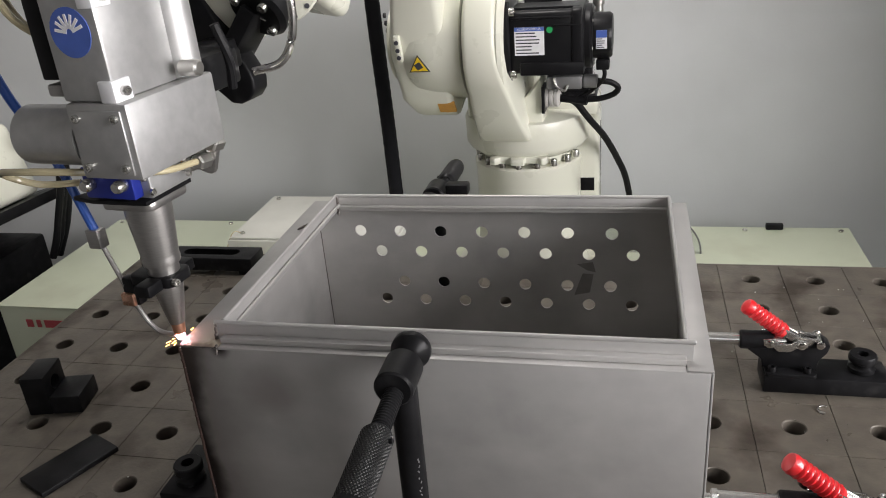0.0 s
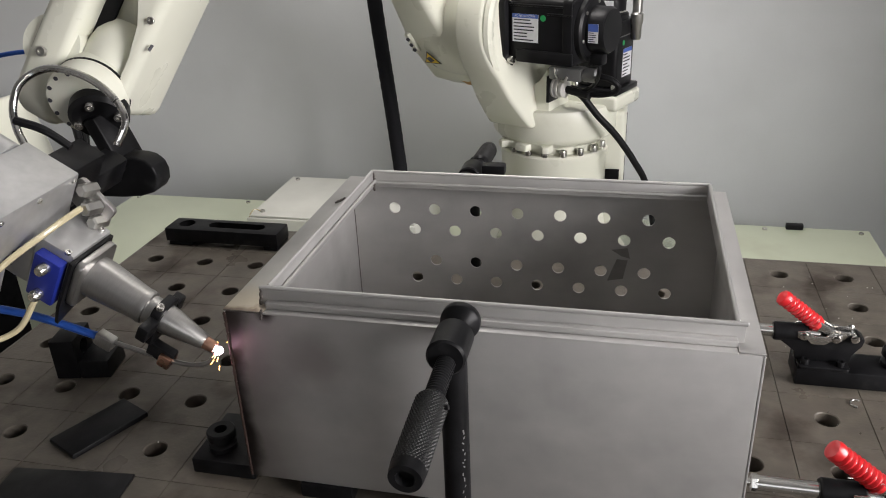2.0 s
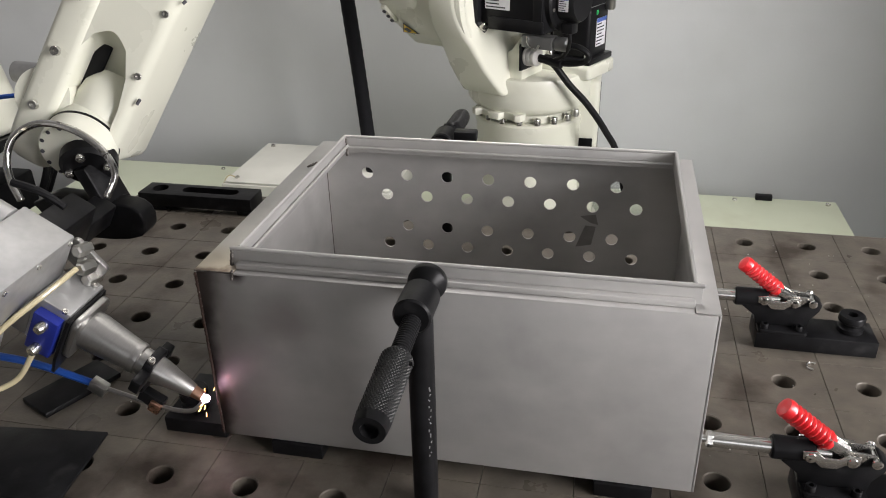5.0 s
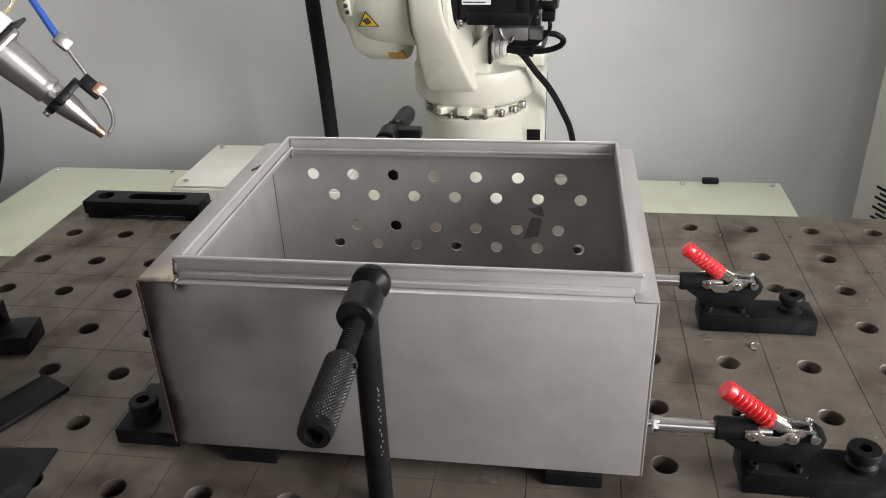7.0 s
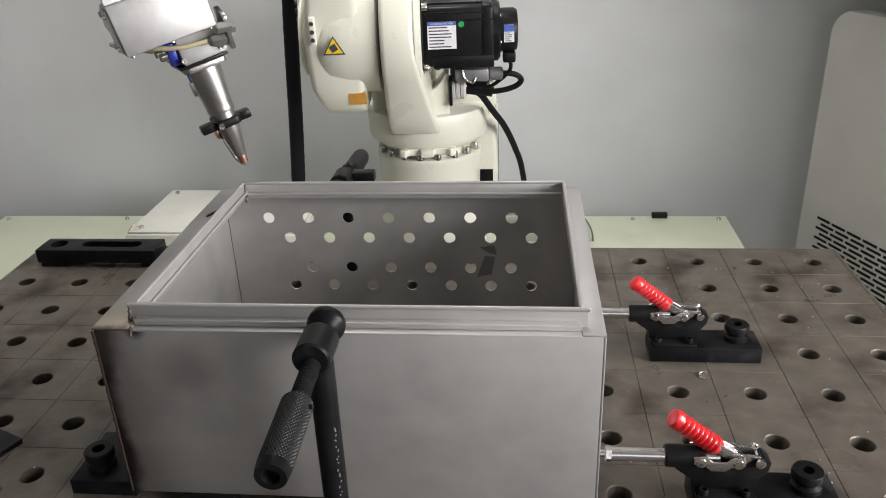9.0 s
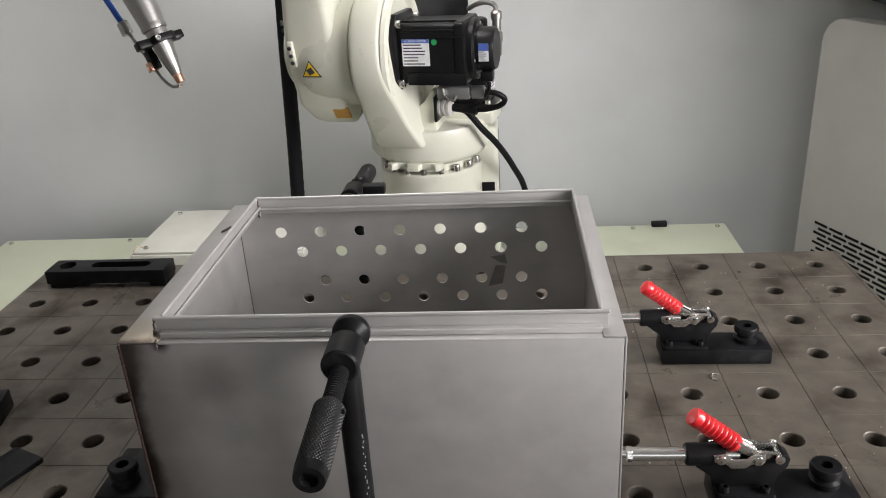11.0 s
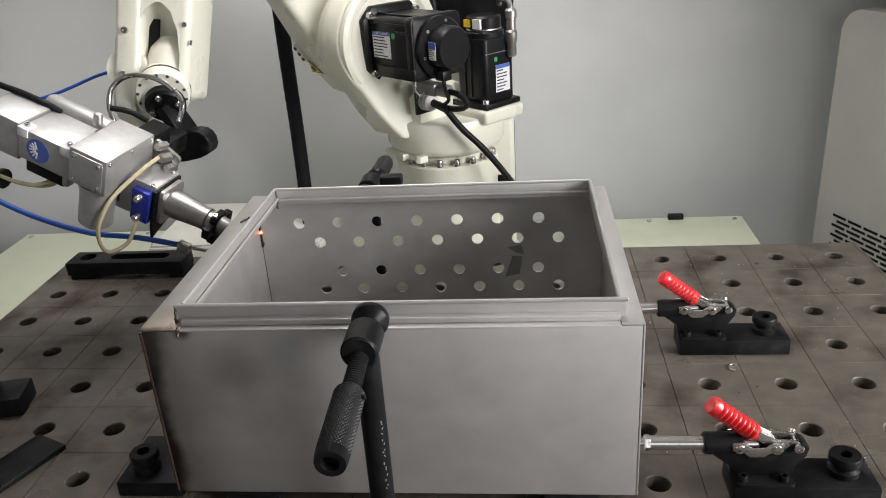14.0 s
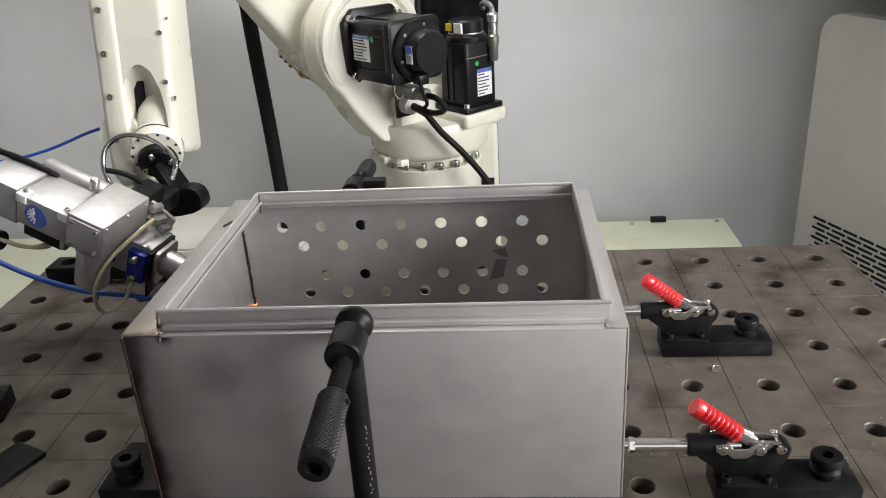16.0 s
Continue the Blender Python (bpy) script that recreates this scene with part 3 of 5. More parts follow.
# ---- screw clamps on posts ----
def screw_clamp():
    root = thing("screw_clamp", at(-0.300, -0.688, 0), "black steel screw clamp with a knurled handle on a round post", "clamp", "screw clamps on the box")
    z = 0.247
    part("post", rod((0, 0, -0.03), (0, 0, z - 0.004), 0.0128, bevel=0.002), BLACK, root)
    part("sleeve", rod((0, 0.012, z), (0, -0.029, z), 0.0178, bevel=0.002, seg=32), BLACK, root)
    neck = lathe([(0.0090, 0), (0.0090, 0.012), (0.0125, 0.014), (0.0155, 0.019), (0.0185, 0.0215), (0.0190, 0.023), (0.0190, 0.029), (0.0175, 0.0315)], turn_to((0, 1, 0), (0, 0.010, z)))
    part("pressure_pad", neck, BLACK, root)
    prof = []
    for k in range(16):
        y = 0.0 + 0.0034 * k
        prof += [(0.0088, y), (0.0088, y + 0.0008), (0.0076, y + 0.0016), (0.0076, y + 0.0026)]
    tip = at(0, 0.04, z) @ pose(0, 0, 0, 3.4, 0, 0.4) @ at(0, -0.04, -z)
    part("threaded_spindle", lathe(prof, tip @ turn_to((0, -1, 0), (0, -0.027, z)), 20), BLACK, root)
    grip = lathe([(0.0095, 0), (0.0118, 0.003), (0.0137, 0.006), (0.0137, 0.086), (0.0128, 0.091), (0.0075, 0.091), (0.006, 0.084), (0, 0.084)], tip @ turn_to((0, -1, 0), (0, -0.077, z)), 32)
    handle = part("handle", grip, BLACK, root)
    # diamond knurling as raised studs
    bm = bmesh.new()
    rows, cols = 34, 30
    for i in range(rows):
        for j in range(cols):
            a = 2 * math.pi * (j + 0.5 * (i % 2)) / cols
            y = -0.0845 - 0.0022 * i
            c, s = math.cos(a), math.sin(a)
            n = Vector((c, 0, s))
            t = Vector((-s, 0, c))
            o = Vector((0.0137 * c, y, z + 0.0137 * s))
            v = [bm.verts.new(o + d) for d in (t * 0.0014, Vector((0, 0.0012, 0)), -t * 0.0014, Vector((0, -0.0012, 0)), n * 0.0007)]
            for k in range(4):
                bm.faces.new((v[k], v[(k + 1) % 4], v[4]))
    bm.transform(tip)
    part("knurling", bm, KNURL, handle)
    pin = rod((0.0125, -0.092, z + 0.004), (0.0160, -0.092, z + 0.005), 0.0022, seg=10)
    pin.transform(tip)
    part("cross_pin", pin, BLACK, root)
    rnd = random.Random(3)
    bm = bmesh.new()
    for k in range(16):
        a, h = radians(-48 + rnd.uniform(-9, 9)), 0.075 + 0.0055 * k + rnd.uniform(-0.002, 0.002)
        box((-0.0004, -0.0006, -0.0012), (0.0003, 0.0006, rnd.uniform(0.0004, 0.0018)), bm=bm, m=at(0.0128 * math.cos(a), 0.0128 * math.sin(a), h) @ pose(0, 0, 0, rnd.uniform(-40, 40), 0, math.degrees(a)))
    part("scuff", bm, GREYPLASTIC, root, "row of small bright scuffs")
    return root


clamp = screw_clamp()
rear = copy_thing(clamp, at(-0.381, -0.193, -0.026) @ pose(0, 0, 0, 0, 0, 180))
part("post_block", box((-0.052, -0.010, 0.252), (-0.018, 0.010, 0.268), 0.003), BLACK, rear)
rear["label"] = "black steel screw clamp pressing on the rear of the box"


# ---- push-pull toggle clamps ----
def toggle_clamp():
    root = thing("toggle_clamp", at(0.150, -0.302, 0), "push-pull toggle clamp with red ribbed grip on a black base block", "toggle clamp", "toggle clamps beside the box")
    part("base_block", box((-0.077, -0.026, 0), (0.076, 0.026, 0.0235), 0.0015), BLACK, root)
    knob = lathe([(0.0145, 0), (0.0165, 0.001), (0.0165, 0.007), (0.0125, 0.010), (0.0125, 0.013), (0.0170, 0.016), (0.0170, 0.022), (0.0155, 0.0245), (0.0065, 0.0245), (0.0065, 0.012), (0, 0.012)], at(0.045, 0.002, 0.0235), 28)
    part("clamping_bolt", knob, BLACK, root, "black round bolt with a hexagon socket")
    part("mounting_plate", prism(rounded(0.062, 0.050, 0.005, 3), 0.005, at(-0.044, -0.001, 0.0235), 0.0008), BLACK, root)
    for x in (-0.067, -0.024):
        for y in (-0.018, 0.018):
            part("screw", hex_bolt(0.0052, 0.007, at(x, y, 0.0285)), BLACK, root)
    body = prism([(-0.078, 0), (-0.012, 0), (-0.010, 0.012), (0.000, 0.026), (0.002, 0.036), (-0.006, 0.042), (-0.016, 0.041), (-0.022, 0.033), (-0.060, 0.032), (-0.094, 0.034), (-0.098, 0.026), (-0.080, 0.012)], 0.020,
                 Matrix(((1, 0, 0, 0), (0, 0, 1, -0.010), (0, 1, 0, 0.0285), (0, 0, 0, 1))), 0.0015)
    part("casting", body, BLACK, root)
    part("guide_sleeve", rod((-0.108, 0, 0.064), (-0.066, 0, 0.064), 0.0125, bevel=0.002), BLACK, root)
    part("plunger", rod((-0.168, 0, 0.064), (-0.05, 0, 0.064), 0.0078, bevel=0.001), ZINC, root)
    part("spindle", rod((-0.178, 0, 0.064), (-0.164, 0, 0.064), 0.004), ZINC, root)
    part("hex_nut", lathe([(0.0075, 0), (0.0088, 0.001), (0.0088, 0.006), (0.0075, 0.007)], turn_to((1, 0, 0), (-0.171, 0, 0.064)), 6), ZINC, root)
    side = [(-0.080, 0.072), (-0.079, 0.063), (-0.067, 0.061), (-0.061, 0.055), (-0.046, 0.055), (-0.040, 0.060), (-0.026, 0.062), (-0.026, 0.072), (-0.038, 0.073), (-0.046, 0.067), (-0.060, 0.067), (-0.067, 0.074)]
    for y in (-0.0138, 0.0118):
        part("link_plate", prism(side, 0.002, Matrix(((1, 0, 0, 0), (0, 0, 1, y), (0, 1, 0, 0), (0, 0, 0, 1))), 0.0005), ZINC, root)
        arm = [(-0.062, 0.080), (-0.056, 0.087), (-0.036, 0.075), (-0.012, 0.073), (-0.005, 0.067), (-0.010, 0.061), (-0.034, 0.059), (-0.042, 0.066)]
        part("lever_plate", prism(arm, 0.0018, Matrix(((1, 0, 0, 0), (0, 0, 1, y * 0.55 - 0.001), (0, 1, 0, 0), (0, 0, 0, 1))), 0.0004), ZINC, root)
    for x, z in ((-0.072, 0.066), (-0.033, 0.065), (-0.011, 0.067)):
        part("rivet", lathe([(0.0030, 0.0), (0.0052, 0.0006), (0.0056, 0.002), (0.004, 0.0026), (0.004, 0.029), (0.0056, 0.030), (0.0052, 0.0316)], turn_to((0, 1, 0), (x, -0.016, z)), 14), CHROME, root)
    a, b = Vector((-0.052, 0, 0.076)), Vector((-0.097, 0, 0.110))
    prof = [(0.0, 0), (0.008, 0.0005), (0.0095, 0.003)]
    for k in range(8):
        s = 0.006 + 0.0062 * k
        prof += [(0.0102, s), (0.0109, s + 0.0014), (0.0102, s + 0.0030), (0.0087, s + 0.0041), (0.0087, s + 0.0053)]
    prof += [(0.0106, 0.056), (0.0109, 0.060), (0.0098, 0.064), (0.006, 0.0665), (0, 0.0675)]
    m, _ = frame_along(a, b)
    part("grip", lathe(prof, m, 24), RED, root, "red ribbed plastic grip")
    part("lever_bar", rod((-0.036, 0, 0.068), (-0.060, 0, 0.081), 0.0062, 0.0072, bevel=0.001, seg=8), ZINC, root)
    return root


toggle = toggle_clamp()
copy_thing(toggle, at(0.151, -0.609, 0))


# ---- stops, bars and offcuts on the table ----
def slotted_bar():
    root = thing("slotted_clamp_bar", at(-0.897, -0.012, 0), "black steel clamping bar with a long slot and a round hole", "clamp bar")
    bm = box((-0.115, -0.027, 0.008), (0.115, 0.027, 0.034), 0.0015)
    c = prism(rounded(0.115, 0.024, 0.0118, 6), 0.06, at(0.022, 0.002, -0.01))
    rod((-0.082, 0.002, -0.02), (-0.082, 0.002, 0.08), 0.0155, seg=24, bm=c)
    part("bar", cut(bm, c), BLACK, root)
    part("foot", box((-0.110, -0.026, 0), (-0.062, 0.026, 0.0078), 0.001), BLACK, root)
    part("far_foot", box((0.085, -0.026, 0), (0.113, 0.026, 0.0078), 0.001), BLACK, root)


def corner_stop():
    root = thing("corner_stop", at(-0.603, -0.585, 0), "black steel stop block with a round bolt against the box corner", "stop block")
    part("block", box((-0.028, -0.045, 0), (0.050, 0.045, 0.020), 0.0015), BLACK, root)
    part("bolt", lathe([(0.0145, 0), (0.0165, 0.001), (0.0165, 0.007), (0.0125, 0.010), (0.0125, 0.013), (0.0170, 0.016), (0.0170, 0.024), (0.0155, 0.0255), (0.0075, 0.0255), (0.0075, 0.012), (0, 0.012)], at(0.0, -0.018, 0.020), 28), BLACK, root)


def angle_block():
    root = thing("angle_block", at(-0.897, -0.452, 0) @ pose(0, 0, 0, 0, 0, 12), "black L-shaped steel positioning block with a bored hole", "angle block")
    m = Matrix(((0, 0, 1, -0.032), (1, 0, 0, 0), (0, 1, 0, 0), (0, 0, 0, 1)))
    bm = box((-0.032, -0.028, 0), (0.002, 0.028, 0.060), 0.002)
    part("upright", cut(bm, rod((-0.06, 0.0, 0.038), (0.06, 0.0, 0.038), 0.011)), BLACK, root)
    part("base", box((0.0025, -0.028, 0), (0.045, 0.028, 0.028), 0.002), BLACK, root)


def flat_bar():
    root = thing("flat_bar", at(-0.791, -0.578, 0) @ pose(0, 0, 0, 0, 0, -24.5), "dark mill-scale flat steel bar lying on the table", "steel bar")
    part("bar", box((-0.027, -0.052, 0), (0.027, 0.052, 0.007), 0.0008), BLACK, root)


def dark_sheet():
    root = thing("dark_sheet", at(-0.765, -0.712, 0) @ pose(0, 0, 0, 0, 0, 6), "dark steel offcut sheet lying on the table", "steel sheet")
    part("sheet", box((-0.075, -0.055, 0), (0.075, 0.055, 0.004), 0.0006), BLACK, root)


def small_bolt():
    root = thing("loose_bolt", at(-0.118, -0.690, 0), "small loose copper-coloured bolt standing on the table", "bolt")
    part("shank", rod((0, 0, 0.0), (0, 0, 0.016), 0.0028, seg=12), COPPER, root)
    part("head", lathe([(0.005, 0), (0.005, 0.004), (0.004, 0.005)], at(0, 0, 0.016), 6), COPPER, root)


def swarf(x, y, r, rz):
    root = thing("swarf_curl", at(x, y, 0.0016) @ pose(0, 0, 0, 0, 0, rz), "small curl of bright metal swarf on the table", "swarf", "swarf on the table")
    part("curl", tube([(r * math.cos(a), r * math.sin(a), 0.0) for a in (0, 0.7, 1.4, 2.1, 2.8, 3.5)], 0.0014, 6, 4), ZINC, root)


slotted_bar()
corner_stop()
angle_block()
flat_bar()
dark_sheet()
small_bolt()
swarf(0.142, -0.362, 0.008, 60)


def grit():
    bm = bmesh.new()
    rnd = random.Random(5)
    for _ in range(110):
        x, y = rnd.uniform(-1.0, 0.42) if _ < 30 else rnd.uniform(-0.02, 0.42), rnd.uniform(-0.75, 0.0)
        if -0.56 < x < -0.02 and -0.65 < y < -0.23:
            continue
        s = rnd.uniform(0.0004, 0.0012)
        bmesh.ops.create_icosphere(bm, subdivisions=1, radius=s, matrix=Matrix.Translation((x, y, s * 0.8)))
    tagged(link("weld_spatter", bm, ZINC), "tiny bright weld spatter and swarf grains on the table", "spatter", kind="stuff")


grit()


# ---- six-axis robot on the machine base ----
ROBOT = (-0.320, 0.45, -0.2)



def arc(cx, cy, r, a0, a1, n=14):
    return [(cx + r * math.cos(radians(a0 + (a1 - a0) * k / n)), cy + r * math.sin(radians(a0 + (a1 - a0) * k / n))) for k in range(n + 1)]


def sticker(parent, m, w, h, blue=0.14, lines=7, words=""):
    """A printed rating plate: white sheet, blue head band and bars of small print; lies in its x, y plane facing +z."""
    part("rating_plate", box((-w / 2, -h / 2, 0), (w / 2, h / 2, 0.0006), m=m), WHITE, parent, "white printed rating label")
    part("label_band", box((-w / 2, h / 2 - h * blue, 0.0007), (w / 2, h / 2, 0.0011), m=m), LABELBLUE, parent)
    bm = bmesh.new()
    rnd = random.Random(int(w * 9000))
    for k in range(lines):
        y = h / 2 - h * blue - h * (1 - blue) * (k + 0.6) / (lines + 0.3)
        box((-w * 0.45, y - h * 0.022, 0.0007), (-w * 0.45 + w * rnd.uniform(0.45, 0.88), y + h * 0.022, 0.0010), bm=bm, m=m)
    part("small_print", bm, INK, parent)
    if words:
        cu = bpy.data.curves.new("print", "FONT")
        cu.body, cu.size, cu.align_x, cu.align_y = words, h * blue * 0.72, "CENTER", "CENTER"
        tmp = new("print", cu)
        me = bpy.data.meshes.new_from_object(tmp)
        bpy.data.objects.remove(tmp)
        bpy.data.curves.remove(cu)
        me.transform(m @ at(0, h / 2 - h * blue / 2, 0.0013))
        me.materials.clear()
        me.materials.append(WHITE)
        ob = new("heading_print", me)
        ob.parent = parent


def robot():
    root = thing("robot_arm", at(*ROBOT), "cream enamelled six-axis industrial robot with black servo motors", "robot")
    base = lathe([(0.17, 0), (0.17, 0.02), (0.135, 0.03), (0.122, 0.06), (0.1165, 0.12), (0.1165, 0.256), (0.119, 0.261), (0.119, 0.272), (0.115, 0.276), (0.100, 0.2765)], seg=64)
    body = part("base", base, CREAM, root)
    part("base_housing", box((0.03, -0.01, 0), (0.156, 0.17, 0.352), 0.012, seg=3), CREAM, root)
    part("housing_seam", box((0.1562, 0.06, 0.10), (0.1572, 0.063, 0.33)), INK, root)
    part("socket_cover", box((0.100, -0.0120, 0.19), (0.146, -0.0100, 0.22), 0.0005), BLACK, root)
    part("base_screw", hex_bolt(0.006, 0.004, turn_to((0, -1, 0), (0.005, -0.117, 0.205))), ZINC, root)
    for k in range(18):
        a = 2 * math.pi * k / 18 + 0.1
        part("ring_bolt", hex_bolt(0.0078, 0.014, at(0.1095 * math.cos(a), 0.1095 * math.sin(a), 0.276)), ZINC, root)

    turret = part("turret", lathe([(0.098, 0.277), (0.099, 0.294), (0.114, 0.298), (0.128, 0.308), (0.1345, 0.318), (0.1355, 0.370), (0.133, 0.3765), (0.128, 0.3785), (0, 0.381)], seg=64), CREAM, root)
    lug = prism([(-0.062, 0.0), (-0.060, -0.022), (-0.048, -0.028), (-0.038, -0.017), (-0.016, -0.015), (-0.013, -0.031), (0.013, -0.031), (0.016, -0.015), (0.040, -0.017), (0.050, -0.026), (0.060, -0.020), (0.062, 0.0)], 0.015, at(-0.002, -0.110, 0.292), 0.002)
    part("stop_lug", lug, CREAM, turret)
    J = (-0.13, 0.553)
    # crescent of the shoulder bracket: a ring round the motor that sweeps down to a forward tip
    outline = arc(J[0], J[1], 0.132, 15, 212, 26) + [(-0.224, 0.460), (-0.196, 0.410), (-0.170, 0.375), (-0.150, 0.350), (-0.140, 0.344), (-0.06, 0.345), (0.05, 0.346), (0.078, 0.356), (0.075, 0.41), (0.03, 0.45), (-0.005, 0.53)]
    bm = prism(outline, 0.064, at(-0.078, 0, 0) @ YZ, 0.010, seg=3)
    for v in bm.verts:
        if v.co.x > -0.046:
            v.co.x += 0.043 * min(1.0, max(0.0, (0.56 - v.co.z) / 0.21)) ** 1.3
    part("shoulder_bracket", bm, CREAM, turret)
    web = [(-0.03, 0.346), (0.050, 0.346), (0.050, 0.462), (0.044, 0.468), (0.037, 0.455), (0.024, 0.438), (0.008, 0.428), (-0.03, 0.424)]
    part("gland_web", prism(web, 0.085, at(0, -0.114, 0) @ XZ, 0.004), CREAM, turret)
    part("turret_column", box((-0.118, -0.070, 0.35), (0.02, 0.10, 0.47), 0.012, seg=3), CREAM, turret)
    part("bracket_gap", lathe([(0.1095, 0), (0.1105, 0.0012), (0.1095, 0.0024)], turn_to((1, 0, 0), (-0.0815, J[0], J[1])), 48), INK, turret)
    part("bracket_web", prism([(-0.12, 0.33), (0.09, 0.34), (0.09, 0.40), (0.0, 0.45), (-0.10, 0.41)], 0.055, at(-0.012, 0, 0) @ YZ, 0.01), CREAM, turret)
    part("bracket_rim", lathe([(0.096, -0.006), (0.106, 0), (0.124, 0.001), (0.129, 0.006), (0.127, 0.014), (0.118, 0.018), (0.108, 0.016), (0.100, 0.006)], turn_to((1, 0, 0), (-0.018, J[0], J[1])), 48), CREAM, turret)
    # servo motor of the second axis, lying across
    mx = Matrix(((0, 0, 1, 0), (1, 0, 0, J[0]), (0, 1, 0, J[1]), (0, 0, 0, 1)))
    part("motor_flange", prism([(-0.076, -0.05), (-0.05, -0.076), (0.05, -0.076), (0.076, -0.05), (0.076, 0.05), (0.05, 0.076), (-0.05, 0.076), (-0.076, 0.05)], 0.016, at(-0.014, 0, 0) @ mx, 0.003), MOTOR, turret)
    for y in (-0.060, 0.060):
        for z in (-0.058, 0.058):
            part("flange_bolt", hex_bolt(0.0085, 0.010, turn_to((1, 0, 0), (0.002, J[0] + y, J[1] + z))), ZINC, turret)
    part("servo_motor", prism(rounded(0.124, 0.118, 0.012, 4), 0.146, at(-0.006, 0, 0) @ mx, 0.003), MOTOR, turret, "black servo motor")
    part("motor_rib", box((0.085, J[0] - 0.066, J[1] + 0.030), (0.138, J[0] - 0.060, J[1] + 0.034), 0.002), MOTOR, turret)
    part("motor_rib", box((0.004, J[0] - 0.0645, J[1] + 0.044), (0.138, J[0] - 0.060, J[1] + 0.048), 0.0015), MOTOR, turret)
    part("motor_rib", box((0.002, J[0] - 0.040, J[1] + 0.0585), (0.132, J[0] - 0.034, J[1] + 0.0625), 0.0015), MOTOR, turret)
    part("motor_shoulder", prism(rounded(0.130, 0.124, 0.012, 4), 0.020, at(0.118, 0, 0) @ mx, 0.003), MOTOR, turret)
    for k in range(6):
        a = math.pi / 3 * k + 0.3
        part("cap_screw", hex_bolt(0.0032, 0.003, turn_to((1, 0, 0), (0.1525, J[0] + 0.0505 * math.cos(a), J[1] + 0.0505 * math.sin(a)))), ZINC, turret)
    part("motor_foot", box((0.02, J[0] - 0.066, J[1] - 0.060), (0.14, J[0] - 0.058, J[1] - 0.036), 0.002), MOTOR, turret)
    part("motor_end_cap", lathe([(0.060, 0), (0.060, 0.010), (0.055, 0.014)], turn_to((1, 0, 0), (0.140, J[0], J[1])), 40), MOTOR, turret)
    part("encoder", lathe([(0.043, 0), (0.043, 0.030), (0.039, 0.036), (0, 0.036)], turn_to((1, 0, 0), (0.153, J[0], J[1])), 36), MOTOR, turret)
    sticker(turret, Matrix(((1, 0, 0, 0.039), (0, 0, -1, J[0] - 0.0622), (0, 1, 0, J[1] + 0.004), (0, 0, 0, 1))), 0.056, 0.052, words="AC SERVO MOTOR")
    sticker(turret, Matrix(((1, 0, 0, 0.171), (0, 0, -1, J[0] - 0.0432), (0, 1, 0, J[1]), (0, 0, 0, 1))), 0.020, 0.034, 0.4, 5)
    part("green_dot", lathe([(0.0058, 0), (0.0058, 0.0008)], turn_to((0, -1, 0), (0.077, J[0] - 0.062, J[1] + 0.024)), 16), GREENDOT, turret)
    # servo motor of the first axis, upright
    cx, cy = 0.097, 0.040
    part("motor_plate", box((cx - 0.066, cy - 0.060, 0.366), (cx + 0.057, cy + 0.060, 0.397), 0.008, seg=3), CREAM, turret)
    part("upright_flange", box((cx - 0.055, cy - 0.053, 0.3972), (cx + 0.053, cy + 0.053, 0.410), 0.003), MOTOR, turret)
    for x in (-0.045, 0.043):
        part("plate_bolt", hex_bolt(0.007, 0.008, at(cx + x, cy - 0.044, 0.410)), ZINC, turret)
    part("upright_motor", prism(rounded(0.088, 0.088, 0.01, 4, cx, cy), 0.134, at(0, 0, 0.4102), 0.003), MOTOR, turret, "black upright servo motor")
    for dx in (-0.018, 0.0):
        part("cooling_rib", box((cx + dx, cy - 0.0465, 0.42), (cx + dx + 0.003, cy - 0.044, 0.535), 0.0005), MOTOR, turret)
    part("upright_encoder", lathe([(0.040, 0), (0.040, 0.012), (0.037, 0.014), (0.037, 0.040), (0.033, 0.044), (0, 0.044)], at(cx, cy, 0.5445), 36), MOTOR, turret)
    sticker(turret, Matrix(((0, 0, 1, cx + 0.0441), (1, 0, 0, cy + 0.008), (0, 1, 0, 0.458), (0, 0, 0, 1))), 0.042, 0.058)
    part("yellow_tag", box((cx - 0.02, cy - 0.0395, 0.567), (cx - 0.002, cy - 0.036, 0.582)), YELLOW, turret)
    part("encoder_label", box((cx + 0.006, cy - 0.0395, 0.564), (cx + 0.028, cy - 0.034, 0.584)), WHITE, turret)
    part("upright_dot", lathe([(0.0052, 0), (0.0052, 0.0008)], turn_to((1, 0, 0), (cx + 0.0441, cy - 0.012, 0.500)), 16), GREENDOT, turret)
    part("motor_seam", box((cx + 0.0438, cy - 0.042, 0.513), (cx + 0.0450, cy + 0.042, 0.5145)), GREYPLASTIC, turret)
    part("encoder_flange", lathe([(0.043, 0), (0.043, 0.010), (0.041, 0.012)], at(cx, cy, 0.5445), 36), MOTOR, turret)
    part("bright_band", lathe([(0.0376, 0), (0.0380, 0.0015), (0.0376, 0.003)], at(cx, cy, 0.5590), 36), ZINC, turret)
    part("upright_connector", lathe([(0.008, 0), (0.0105, 0.004), (0.0105, 0.030), (0.0130, 0.034), (0.0130, 0.052), (0.0100, 0.056), (0.0100, 0.080), (0.0125, 0.082), (0.0125, 0.096), (0.009, 0.100)], at(cx + 0.052, cy + 0.030, 0.500), 20), ZINC, turret, "grey metal motor connector")
    part("connector_lead", tube([(cx + 0.052, cy + 0.030, 0.598), (cx + 0.047, cy + 0.031, 0.612), (cx + 0.026, cy + 0.036, 0.617), (cx + 0.004, cy + 0.045, 0.612), (cx - 0.02, cy + 0.07, 0.60)], 0.0058, 10), GREYPLASTIC, turret)
